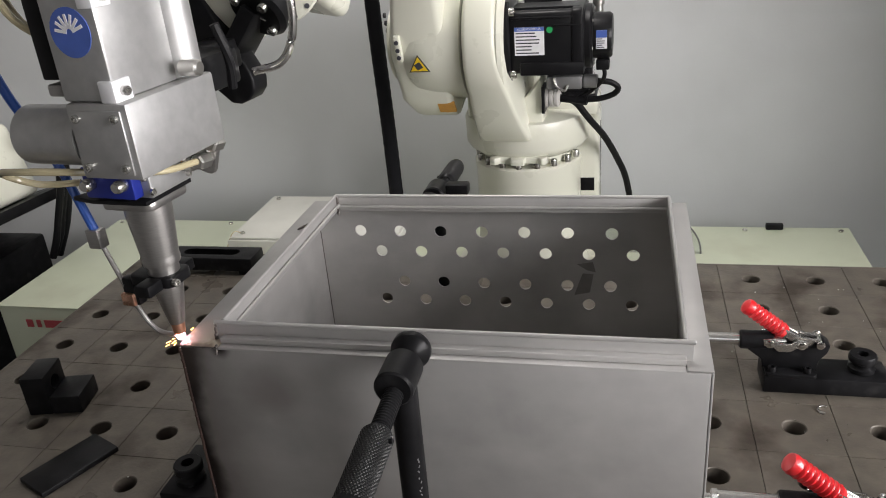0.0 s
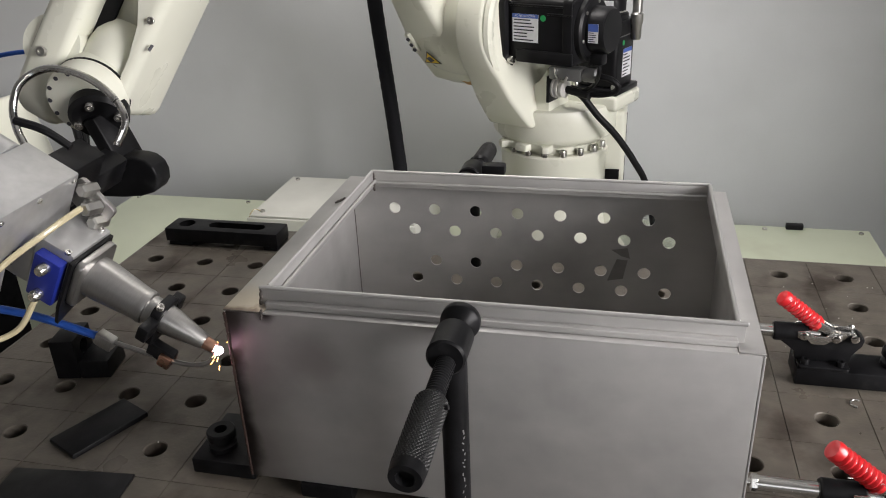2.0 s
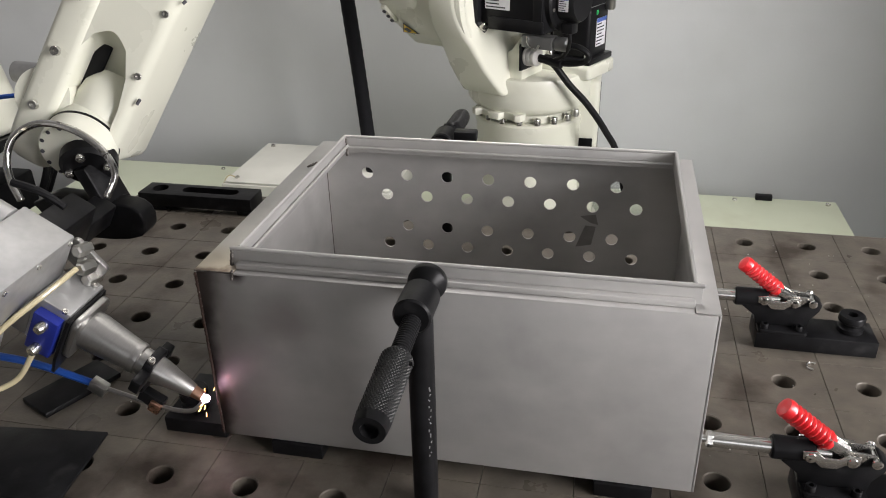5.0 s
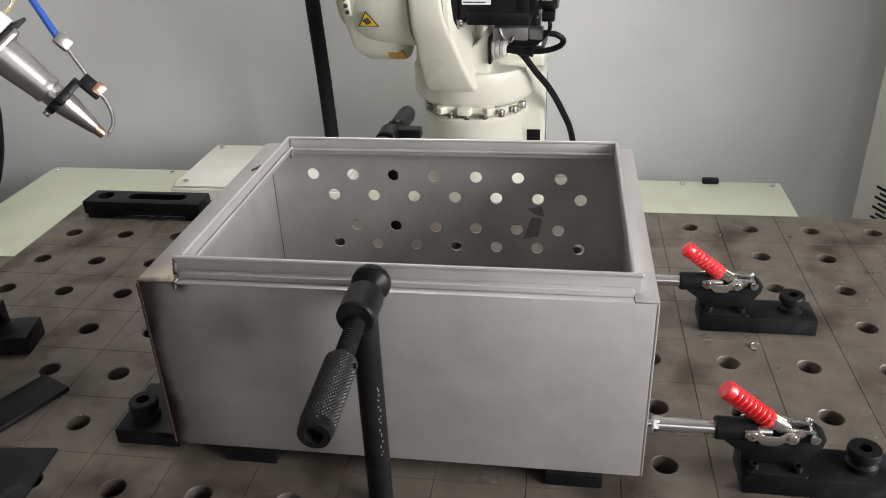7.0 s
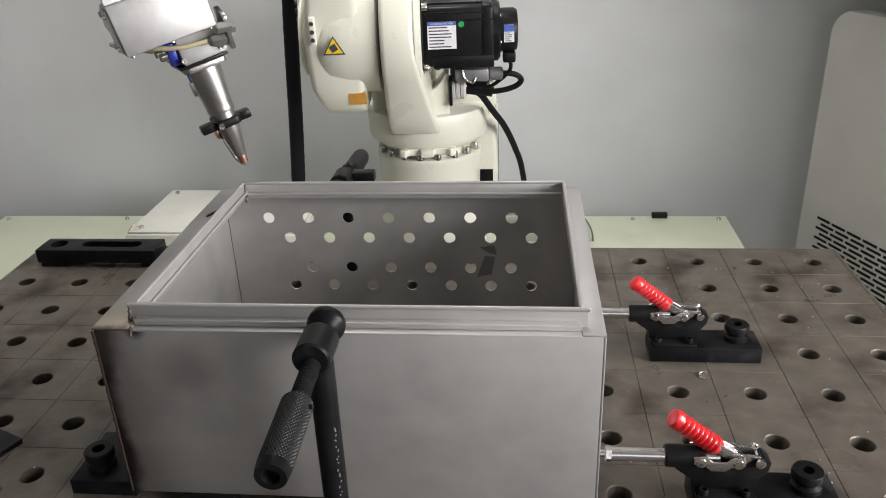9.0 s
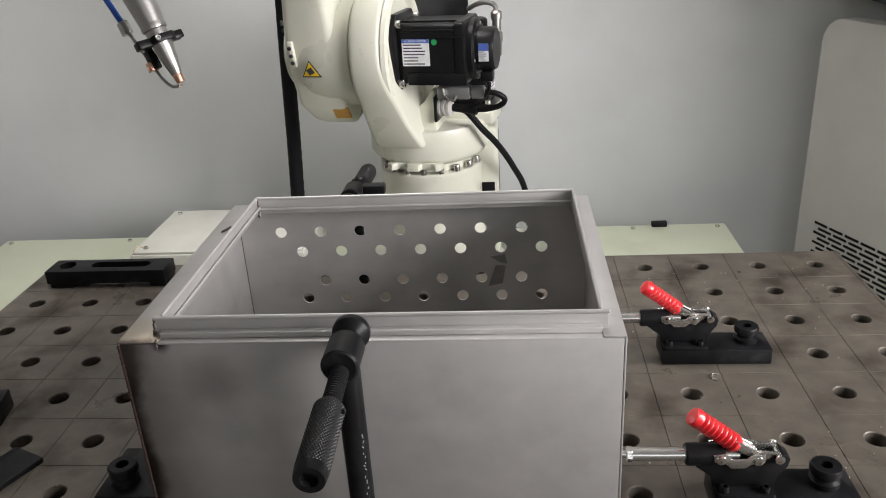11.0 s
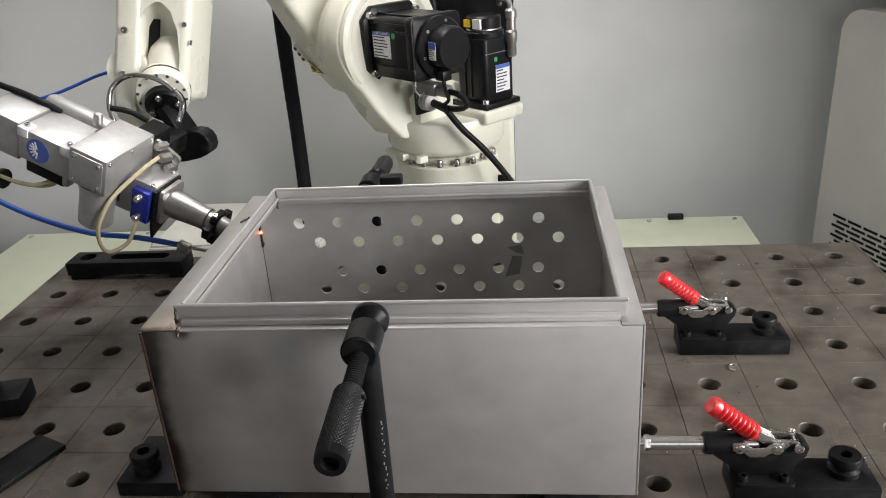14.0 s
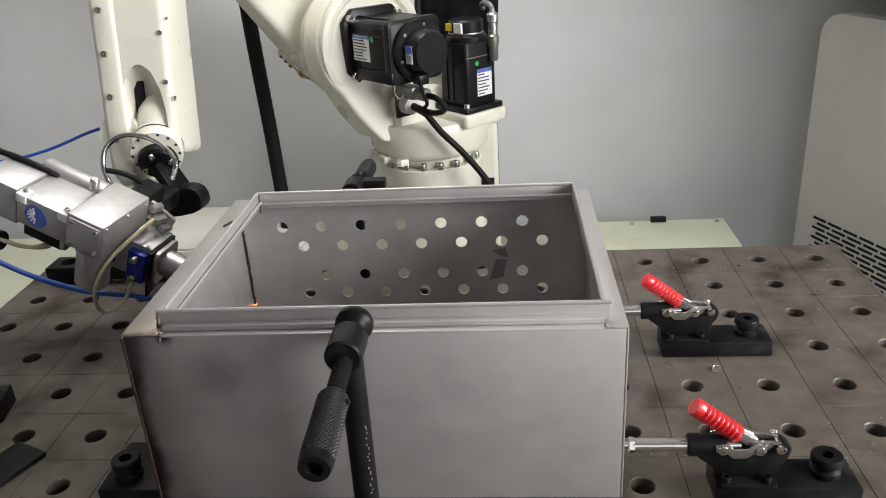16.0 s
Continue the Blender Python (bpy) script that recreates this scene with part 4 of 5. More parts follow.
    # black cable bracket with an oval opening, standing behind the upright motor
    plate = prism([(-0.075, 0.0), (0.075, 0.0), (0.098, 0.14), (0.105, 0.20), (-0.060, 0.20), (-0.092, 0.13)], 0.004, XZ, 0.001)
    plate = cut(plate, prism(rounded(0.104, 0.034, 0.0165, 6, 0.006, 0.150), 0.03, at(0, -0.012, 0) @ XZ))
    plate.transform(at(0.000, 0.118, 0.470) @ pose(0, 0, 0, 0, -6, 41))
    part("cable_bracket", plate, BLACK, turret, "black sheet-metal cable bracket with an oval opening")
    part("bracket_foot", box((-0.05, 0.05, 0.352), (0.03, 0.13, 0.475), 0.004), BLACK, turret)
    part("arm_cable", tube([(-0.052, 0.05, 0.43), (-0.060, 0.04, 0.54), (-0.066, 0.045, 0.63), (-0.078, 0.07, 0.76)], 0.0085, 10), RUBBER, turret)
    # cable entry
    part("gland_plate", box((0.050, -0.128, 0.400), (0.056, -0.080, 0.454), 0.001), MOTOR, turret)
    part("cable_gland", lathe([(0.020, 0), (0.020, 0.006), (0.016, 0.008), (0.019, 0.010), (0.019, 0.016), (0.015, 0.018), (0.018, 0.020), (0.018, 0.026), (0.012, 0.030)], turn_to((1, -0.1, 0), (0.056, -0.104, 0.427)), 24), GREYSHEET, turret, "light grey cable gland")
    part("plug_housing", box((0.062, -0.142, 0.452), (0.132, -0.112, 0.478), 0.004), GREYPLASTIC, turret)
    part("plug_sleeve", rod((0.132, -0.127, 0.465), (0.162, -0.127, 0.465), 0.0135, bevel=0.003), GREYPLASTIC, turret)
    part("plug_lever", tube([(0.078, -0.144, 0.476), (0.083, -0.147, 0.461), (0.098, -0.147, 0.451), (0.105, -0.144, 0.461)], 0.0025, 8), ZINC, turret)
    part("plug_cable", tube([(0.160, -0.127, 0.465), (0.186, -0.124, 0.461), (0.200, -0.118, 0.448), (0.188, -0.112, 0.433), (0.150, -0.110, 0.424), (0.09, -0.106, 0.425)], 0.006), RUBBER, turret)
    part("gland_cable", tube([(0.08, -0.105, 0.427), (0.11, -0.11, 0.424), (0.14, -0.115, 0.421)], 0.008), RUBBER, turret)
    part("trunk_cable", tube([(0.100, -0.106, 0.427), (0.118, -0.098, 0.412), (0.142, -0.080, 0.374), (0.170, -0.048, 0.328), (0.196, -0.010, 0.266), (0.216, 0.022, 0.20), (0.236, 0.05, 0.06)], 0.0070, 12), RUBBER, turret)
    part("encoder_cable", tube([(0.170, J[0] - 0.02, J[1] - 0.043), (0.175, J[0] - 0.02, J[1] - 0.075), (0.15, -0.12, 0.445), (0.12, -0.11, 0.427)], 0.004), RUBBER, turret)
    part("encoder_plug", box((0.160, J[0] - 0.032, J[1] - 0.060), (0.185, J[0] - 0.008, J[1] - 0.040), 0.003), MOTOR, turret)

    # upper arm: drum round the second axis and the tapered casting above it; origin on the axis
    drum = lathe([(0.0, 0.012), (0.060, 0.012), (0.082, 0.016), (0.098, 0.026), (0.108, 0.045), (0.113, 0.080), (0.113, 0.140), (0.104, 0.144)], turn_to((1, 0, 0), (-0.226, 0, 0)), 56)
    arm = part("upper_arm", drum, CREAM, root)
    side = [(-0.098, 0.02), (-0.092, -0.085), (-0.068, -0.128), (-0.040, -0.151), (0.055, -0.151), (0.100, -0.105), (0.108, 0.0), (0.090, 0.25), (0.075, 0.62), (-0.075, 0.62), (-0.096, 0.25)]
    bm = prism(side, 0.114, at(-0.230, 0, 0) @ YZ, 0.014, seg=3)
    for v in bm.verts:
        if v.co.x < -0.18:
            v.co.x += 0.30 * max(0.0, -0.055 - v.co.z) + 0.16 * max(0.0, v.co.z)
    part("arm_casting", bm, CREAM, arm)
    part("screw_strip", box((-0.211, -0.1055, 0.008), (-0.199, -0.092, 0.062), 0.003), CREAM, arm)
    for z in (0.019, 0.034, 0.050):
        part("strip_screw", hex_bolt(0.0042, 0.003, turn_to((0, -1, 0), (-0.205, -0.1055, z))), INK, arm)
    part("end_cover", lathe([(0.0, 0), (0.07, 0), (0.075, 0.003), (0.075, 0.008)], turn_to((-1, 0, 0), (-0.230, 0, 0)), 40), CREAM, arm)
    for k in range(4):
        part("cover_bolt", hex_bolt(0.005, 0.004, turn_to((-1, 0, 0), (-0.2380, -0.045, 0.03 + 0.016 * k))), INK, arm)
    tri = [(-0.021, -0.014), (0.021, -0.014), (0, 0.022)]
    mt = Matrix(((1, 0, 0, -0.166), (0, 0, -1, -0.1130), (0, 1, 0, 0.006), (0, 0, 0, 1)))
    part("warning_sign", prism(tri, 0.0012, mt), INK, arm, "yellow triangular warning sticker")
    part("warning_face", prism([(x * 0.80, y * 0.80 + 0.0002) for x, y in tri], 0.0008, at(0, -0.0013, 0) @ mt), YELLOW, arm)
    part("warning_mark", box((-0.007, -0.007, 0), (0.006, 0.006, 0.0007), m=at(0, -0.0023, 0) @ mt @ pose(0, 0, 0, 0, 0, 30)), INK, arm)
    part("amber_plate", box((-0.017, -0.015, -0.004), (0.017, 0.015, 0.0012), m=turn_to((0, -0.915, -0.402), (-0.133, -0.0805, -0.1060))), ORANGE, arm)

    # forearm: origin at the wrist, arm upwards
    k = 0.9
    shell = box((-0.086 * k, -0.035, -0.028), (0.061 * k, 0.085, 0.60), 0.014, seg=3)
    for v in shell.verts:
        v.co.x *= 0.93 + 0.12 * v.co.z / 0.6
    cutter = lathe([(0.001, 0.0), (0.046, 0.0), (0.044, 0.10), (0.038, 0.14), (0.026, 0.172), (0.012, 0.187), (0.001, 0.190)], at(-0.006, -0.022, -0.052), 36)
    fore = part("forearm", cut(shell, cutter), CREAM, root)
    part("side_cheek", prism(arc(0.018, -0.030, 0.056, 180, 360, 14) + [(0.078, 0.60), (-0.044, 0.60)], 0.046, at(-0.090 * k, 0.0, 0.0) @ YZ, 0.010, seg=3), CREAM, fore)
    # Black plate stands in for the darkness of an opening in the pocket.
    part("pocket_shadow_plate", box((-0.036, 0.000, 0.045), (-0.016, 0.006, 0.108), 0.002), RUBBER, fore)
    part("wrist_barrel", lathe([(0.030, -0.028), (0.041, -0.004), (0.041, 0.045), (0.038, 0.062), (0.026, 0.082), (0, 0.086)], at(0.008, -0.004, -0.005) @ turn_to((-0.1, 0.35, 0.93), (0, 0, 0)), 44), CREAM, fore)
    part("wrist_hub", lathe([(0.022, 0), (0.034, 0.006), (0.038, 0.024), (0.036, 0.040)], turn_to((0, -1, 0.1), (-0.060, 0.01, 0.012)), 36), CREAM, fore)
    for q in range(5):
        part("cover_screw", hex_bolt(0.0062, 0.006, turn_to((0, -1, 0), (-0.058, -0.044, 0.005 + 0.075 * q))), ZINC, fore)
    for q in range(4):
        part("edge_screw", hex_bolt(0.0045, 0.004, turn_to((0, -1, 0), (0.043, -0.035, 0.10 + 0.085 * q))), ZINC, fore)
    rnd = random.Random(21)
    for q in range(9):
        x, z = (0.0535, -0.0765)[q % 2], rnd.uniform(0.0, 0.42)
        part("paint_chip", box((-0.0016, -0.0012, -0.003), (0.0016, 0.0012, rnd.uniform(0.002, 0.007)), m=at(x + 0.016 * z, -0.0335, z) @ pose(0, 0, 0, 0, rnd.uniform(-25, 25), 45)), INK, fore)
    d = Vector((0.24, -0.84, -0.47)).normalized()
    m = turn_to(d, d * 0.040)
    part("wrist_ring", lathe([(0.042, -0.036), (0.046, -0.010), (0.046, 0.012), (0.044, 0.016), (0.034, 0.016)], m, 44), CREAM, fore)
    part("ring_groove", lathe([(0.0464, -0.014), (0.0466, -0.012), (0.0464, -0.010)], m, 44), BLACK, fore)
    for q in range(14):
        a = 2 * math.pi * q / 14
        part("ring_hole", lathe([(0.0028, 0.0162), (0.0028, 0.017)], m @ at(0.0405 * math.cos(a), 0.0405 * math.sin(a), 0), 10), INK, fore)
    return root, turret, arm, fore


robot_root, turret, upper_arm, forearm = robot()


# ---- black corrugated supply hose hanging beside the robot ----
def supply_hose():
    root = thing("supply_hose", at(-0.655, 0.50, -0.2), "thick black sleeved supply hose hanging down beside the robot", "hose")
    part("sleeve", tube([(0.0, 0.02, 1.9), (0.0, 0.02, 1.2), (0.0, 0.0, 0.62), (0.002, 0.0, 0.3), (0.0, 0.0, 0.0)], 0.0165, 14, 24, ribs=0.04), HOSE, root)
    return root


def guard_plate():
    root = thing("cable_guard", at(-0.135, 0.52, -0.2), "half-round clear plastic guard behind the robot base", "guard")
    pts = [(0.205 * math.cos(a), 0.135 * math.sin(a)) for a in [math.pi * k / 24 for k in range(25)]]
    part("plate", prism(pts, 0.003, XZ), CLEAR, root)
    part("rim", tube([(x, 0.0015, z) for x, z in pts], 0.0022, 6, 2), GREYPLASTIC, root)


hose = supply_hose()
guard_plate()


# ---- laser welding head; origin at the nozzle's tip, the beam's axis along z ----
FLANGE = (0.034, 0.187, 0.288)


def welding_head():
    root = thing("laser_welding_head", Matrix.Identity(4), "silver laser welding head with conical nozzle and wire feed tube", "welding head")
    part("nozzle_tip", lathe([(0.0036, 0.0), (0.0062, 0.0006), (0.0070, 0.010), (0.0070, 0.0125)], seg=24), COPPER, root, "heat-darkened copper nozzle tip")
    part("nozzle_cone", lathe([(0.0078, 0.0126), (0.0082, 0.0135), (0.0150, 0.052), (0.0158, 0.060)], seg=32), ALU2, root)
    part("lens_tube", lathe([(0.0155, 0.0602), (0.0155, 0.080), (0.0182, 0.081), (0.0188, 0.085), (0.0182, 0.089), (0.0182, 0.090), (0.0225, 0.135), (0.0225, 0.146)], seg=40), ALU2, root, "brushed metal lens tube")
    collar = part("clamp_collar", prism(rounded(0.052, 0.036, 0.008, 4), 0.011, at(-0.006, 0.0, 0.060), 0.0015), BLACK, root)
    part("collar_ear", box((-0.008, -0.038, 0.059), (0.010, -0.016, 0.071), 0.002), BLACK, collar)
    part("collar_ear", box((-0.008, 0.016, 0.059), (0.010, 0.034, 0.071), 0.002), BLACK, collar)
    part("collar_screw", hex_bolt(0.0042, 0.005, turn_to((1, -0.2, 0), (0.020, -0.012, 0.0655))), ZINC, collar)
    part("feed_bracket", box((-0.048, -0.012, 0.034), (-0.030, 0.000, 0.064), 0.002), BLACK, root)
    part("feed_clamp", box((-0.050, -0.016, 0.034), (-0.034, 0.002, 0.048), 0.002), COPPER, root, "copper wire-feed clamp")
    part("feed_tube", tube([(-0.060, -0.012, 0.105), (-0.043, -0.009, 0.045), (-0.034, -0.007, 0.018), (-0.022, -0.005, 0.002), (-0.006, -0.001, -0.003)], 0.0026, 10), ALU2, root, "bent metal wire feed tube")
    part("feed_wire", rod((-0.006, -0.001, -0.003), (0.001, 0.0, -0.005), 0.0007, seg=8), COPPER, root)
    part("feed_coupling", box((-0.069, -0.019, 0.098), (-0.054, -0.006, 0.118), 0.0015), ALU2, root)
    part("feed_hose", tube([(-0.0615, -0.0125, 0.115), (-0.085, -0.014, 0.19), (-0.11, -0.03, 0.28), (-0.13, -0.03, 0.42), (-0.12, -0.02, 0.60), (-0.05, 0.0, 0.78)], 0.0045, 10), BLUETUBE, root, "blue wire feed hose")
    # flange and protective lens cartridge
    part("tube_flange", prism(rounded(0.060, 0.060, 0.010, 4), 0.008, at(0, 0, 0.1462), 0.0015), ALU2, root)
    part("dark_shim", prism([(-0.058, -0.030), (-0.03, -0.036), (0.031, -0.034), (0.031, 0.032), (-0.03, 0.032)], 0.004, at(0, 0, 0.1545), 0.0005), BLACK, root)
    lens = part("lens_block", box((-0.033, -0.027, 0.1588), (0.034, 0.034, 0.2015), 0.003), ALU, root)
    for x in (-0.026, 0.026):
        part("lens_screw", hex_bolt(0.0035, 0.003, turn_to((1, 0, 0), (0.034, x, 0.166))), ZINC, lens)
    part("lens_drawer", box((-0.030, -0.040, 0.162), (0.026, -0.0275, 0.192), 0.002), BLUE, root, "blue anodised lens drawer")
    for x in (-0.020, 0.016):
        part("drawer_knob", lathe([(0.006, 0), (0.006, 0.008), (0.0045, 0.011), (0, 0.011)], turn_to((0, -1, 0), (x, -0.040, 0.177)), 16), ZINC, root)
    part("lower_body", box((-0.036, -0.024, 0.202), (0.027, 0.030, 0.262), 0.003), ALU, root)
    for k in range(4):
        part("engraved_line", box((-0.024, -0.0246, 0.222 + 0.008 * k), (0.004 + 0.003 * (k % 2), -0.0239, 0.226 + 0.008 * k)), INK, root)
    # mirror block with the cover plate
    block = part("mirror_block", box((0.029, -0.092, 0.202), (0.089, 0.022, 0.264), 0.0025), ALU, root)
    part("cover_plate", box((0.034, -0.0945, 0.207), (0.084, -0.0922, 0.259), 0.001), ALU, root)
    for x in (0.040, 0.078):
        for z in (0.213, 0.253):
            part("cover_screw", hex_bolt(0.0036, 0.003, turn_to((0, -1, 0), (x, -0.0945, z))), ZINC, block)
    for y in (-0.085, -0.035, 0.014):
        part("face_screw", hex_bolt(0.003, 0.002, turn_to((0, 0, -1), (0.083, y, 0.202))), ZINC, block)
    part("scanner_motor", lathe([(0.0, 0), (0.023, 0.0), (0.0255, 0.003), (0.0255, 0.064), (0.028, 0.066), (0.028, 0.072)], turn_to((1, 0, 0), (-0.043, -0.066, 0.231)), 40), ALU, root, "cylindrical scanner motor housing")
    # upper body with the round mark
    upper = part("upper_body", box((0.026, -0.088, 0.2642), (0.078, -0.010, 0.352), 0.003), ALU, root)
    part("maker_mark", lathe([(0.019, 0), (0.019, 0.0008)], turn_to((0, -1, 0), (0.052, -0.088, 0.318)), 28), LABELBLUE, upper, "round blue maker's mark")
    for k in range(7):
        a = radians(20 + 25 * k)
        part("mark_ray", box((0.003, -0.0012, 0), (0.014, 0.0012, 0.0005), m=Matrix(((1, 0, 0, 0.052), (0, 0, -1, -0.0889), (0, 1, 0, 0.318), (0, 0, 0, 1))) @ pose(0, 0, 0, 0, 0, math.degrees(a))), WHITE, upper)
    for z in (0.264, 0.335):
        part("corner_tab", box((0.066, -0.0905, z), (0.0805, -0.070, z + 0.017), 0.001), WHITE, upper)
        part("tab_screw", hex_bolt(0.004, 0.005, turn_to((1, 0, 0), (0.0806, -0.080, z + 0.008))), ZINC, upper)
    part("side_connector", box((0.002, -0.080, 0.28), (0.0258, -0.030, 0.345), 0.002), BLACK, root)
    part("water_fitting", box((0.010, -0.086, 0.268), (0.0255, -0.066, 0.278), 0.002), ALU2, root)
    part("collimator_tube", lathe([(0.015, 0), (0.0185, 0.002), (0.0185, 0.105), (0.016, 0.110)], at(0.0705, 0.004, 0.2642), 32), ALU, root)
    part("adjust_screw", lathe([(0.007, 0), (0.007, 0.016), (0.005, 0.018)], turn_to((1, 0, 0), (0.088, -0.015, 0.275)), 16), ZINC, root)
    part("fibre_block", box((0.018, -0.086, 0.3525), (0.082, -0.006, 0.420), 0.004), ALU, root)
    part("fibre_cable", tube([(0.052, -0.046, 0.42), (0.056, -0.05, 0.50), (0.085, -0.06, 0.66), (0.15, -0.06, 0.85)], 0.011, 12), RUBBER, root)
    part("fibre_boot", lathe([(0.022, 0), (0.022, 0.03), (0.013, 0.05)], at(0.052, -0.046, 0.42), 24), BLUE, root)
    # pipe fittings by the block's lower corner
    for k, (x, y, z) in enumerate(((0.070, 0.030, 0.196), (0.050, 0.038, 0.190), (0.060, 0.020, 0.182), (0.040, 0.030, 0.176))):
        part("pipe_fitting", rod((x, y - 0.010, z), (x - 0.004, y + 0.012, z - 0.004), 0.0075, bevel=0.002, seg=6), ZINC, root)
    part("fitting_plate", prism(rounded(0.034, 0.05, 0.006, 3), 0.006, at(0.05, 0.040, 0.19) @ pose(0, 0, 0, 90, 20, 0), 0.001), ALU2, root)
    part("air_hose", tube([(0.062, 0.008, 0.184), (0.052, -0.032, 0.188), (0.015, -0.078, 0.202), (-0.035, -0.094, 0.206), (-0.078, -0.080, 0.198), (-0.066, -0.056, 0.180), (-0.030, -0.042, 0.178)], 0.0032, 10), AMBER, root, "clear amber air hose")
    part("air_hose", tube([(0.0, -0.040, 0.30), (-0.03, -0.06, 0.33), (-0.05, -0.06, 0.42), (-0.04, -0.05, 0.60), (0.02, -0.03, 0.78)], 0.0032, 10), AMBER, root)
    part("air_hose", tube([(0.0, -0.050, 0.30), (-0.025, -0.075, 0.34), (-0.04, -0.07, 0.43), (-0.03, -0.06, 0.60), (0.03, -0.04, 0.78)], 0.0032, 10), AMBER, root)
    part("gas_hose", tube([(0.020, 0.272, 0.432), (-0.005, 0.250, 0.471), (-0.054, 0.212, 0.527), (-0.095, 0.180, 0.590), (-0.135, 0.150, 0.68)], 0.0030, 10), BLUETUBE, root, "thin blue gas hose")
    part("sensor_cable", tube([(0.077, -0.012, 0.34), (0.084, -0.018, 0.36), (0.086, -0.021, 0.40), (0.084, -0.025, 0.45), (0.075, -0.03, 0.60)], 0.0050, 10), RUBBER, root)
    part("hose_tie", rod((-0.046, -0.066, 0.395), (-0.047, -0.066, 0.401), 0.016, seg=16), RUBBER, root)
    # bracket to the robot's flange
    paddle = [(0.016, 0.228), (0.0195, 0.217), (0.018, 0.205), (0.010, 0.196), (-0.002, 0.191), (-0.014, 0.192), (-0.030, 0.206), (-0.047, 0.228), (-0.088, 0.292), (-0.066, 0.345), (-0.036, 0.322)]
    part("mount_bracket", prism(paddle, 0.030, at(0, 0.182, 0) @ XZ, 0.003, seg=3), BLACK, root, "black mounting bracket")
    part("bracket_arm", box((-0.01, 0.026, 0.232), (0.050, 0.120, 0.268), 0.004), BLACK, root)
    part("bracket_bridge", box((-0.026, 0.1205, 0.235), (0.012, 0.1815, 0.266), 0.004), BLACK, root)
    nrm = Vector((-0.185, -0.81, -0.56)).normalized()
    fc = Vector(FLANGE)
    mn, span = frame_along(fc - nrm * 0.012, Vector((-0.012, 0.200, 0.240)))
    part("flange_plate", box((-0.024, -0.010, 0.0), (0.024, 0.010, span), 0.004, m=mn), BLACK, root)
    fl = part("tool_flange", rod(fc, fc - nrm * 0.024, 0.0350, bevel=0.005, seg=40), BLACK, root, "black round tool flange with cap screws")
    mf = turn_to(nrm, fc)
    for k in range(4):
        a = math.pi / 2 * k + 0.5
        part("flange_screw", hex_bolt(0.0055, 0.006, mf @ at(0.024 * math.cos(a), 0.024 * math.sin(a), 0)), ZINC, fl)
    part("steel_hose", tube([(0.004, 0.108, 0.318), (0.015, 0.116, 0.340), (0.032, 0.127, 0.358), (0.056, 0.142, 0.364), (0.079, 0.159, 0.348), (0.090, 0.168, 0.312), (0.088, 0.168, 0.272), (0.074, 0.160, 0.243), (0.047, 0.145, 0.236)], 0.0042, 10, 16, ribs=0.12), CHROME, root, "corrugated steel conduit")
    part("lead", tube([(0.08, 0.05, 0.30), (0.085, 0.055, 0.27), (0.08, 0.06, 0.24)], 0.0045, 8), RUBBER, root)
    # weld plasma, drawn back into the nozzle while the beam is off
    glow = bmesh.new()
    bmesh.ops.create_icosphere(glow, subdivisions=2, radius=0.0046)
    plasma = part("weld_plasma", glow, GLOW, root, "glowing white-pink weld spot")
    bm = bmesh.new()
    rnd = random.Random(11)
    for _ in range(9):
        v = Vector((rnd.uniform(-1, 1), rnd.uniform(-1, 1), rnd.uniform(-0.6, 0.6))).normalized()
        s = rnd.uniform(0.006, 0.018)
        rod(v * s, v * (s + rnd.uniform(0.002, 0.006)), 0.0004, seg=5, bm=bm)
    sparks = part("spark", bm, EMBER, root, "short orange weld sparks")
    return root, plasma, sparks


head, plasma, sparks = welding_head()

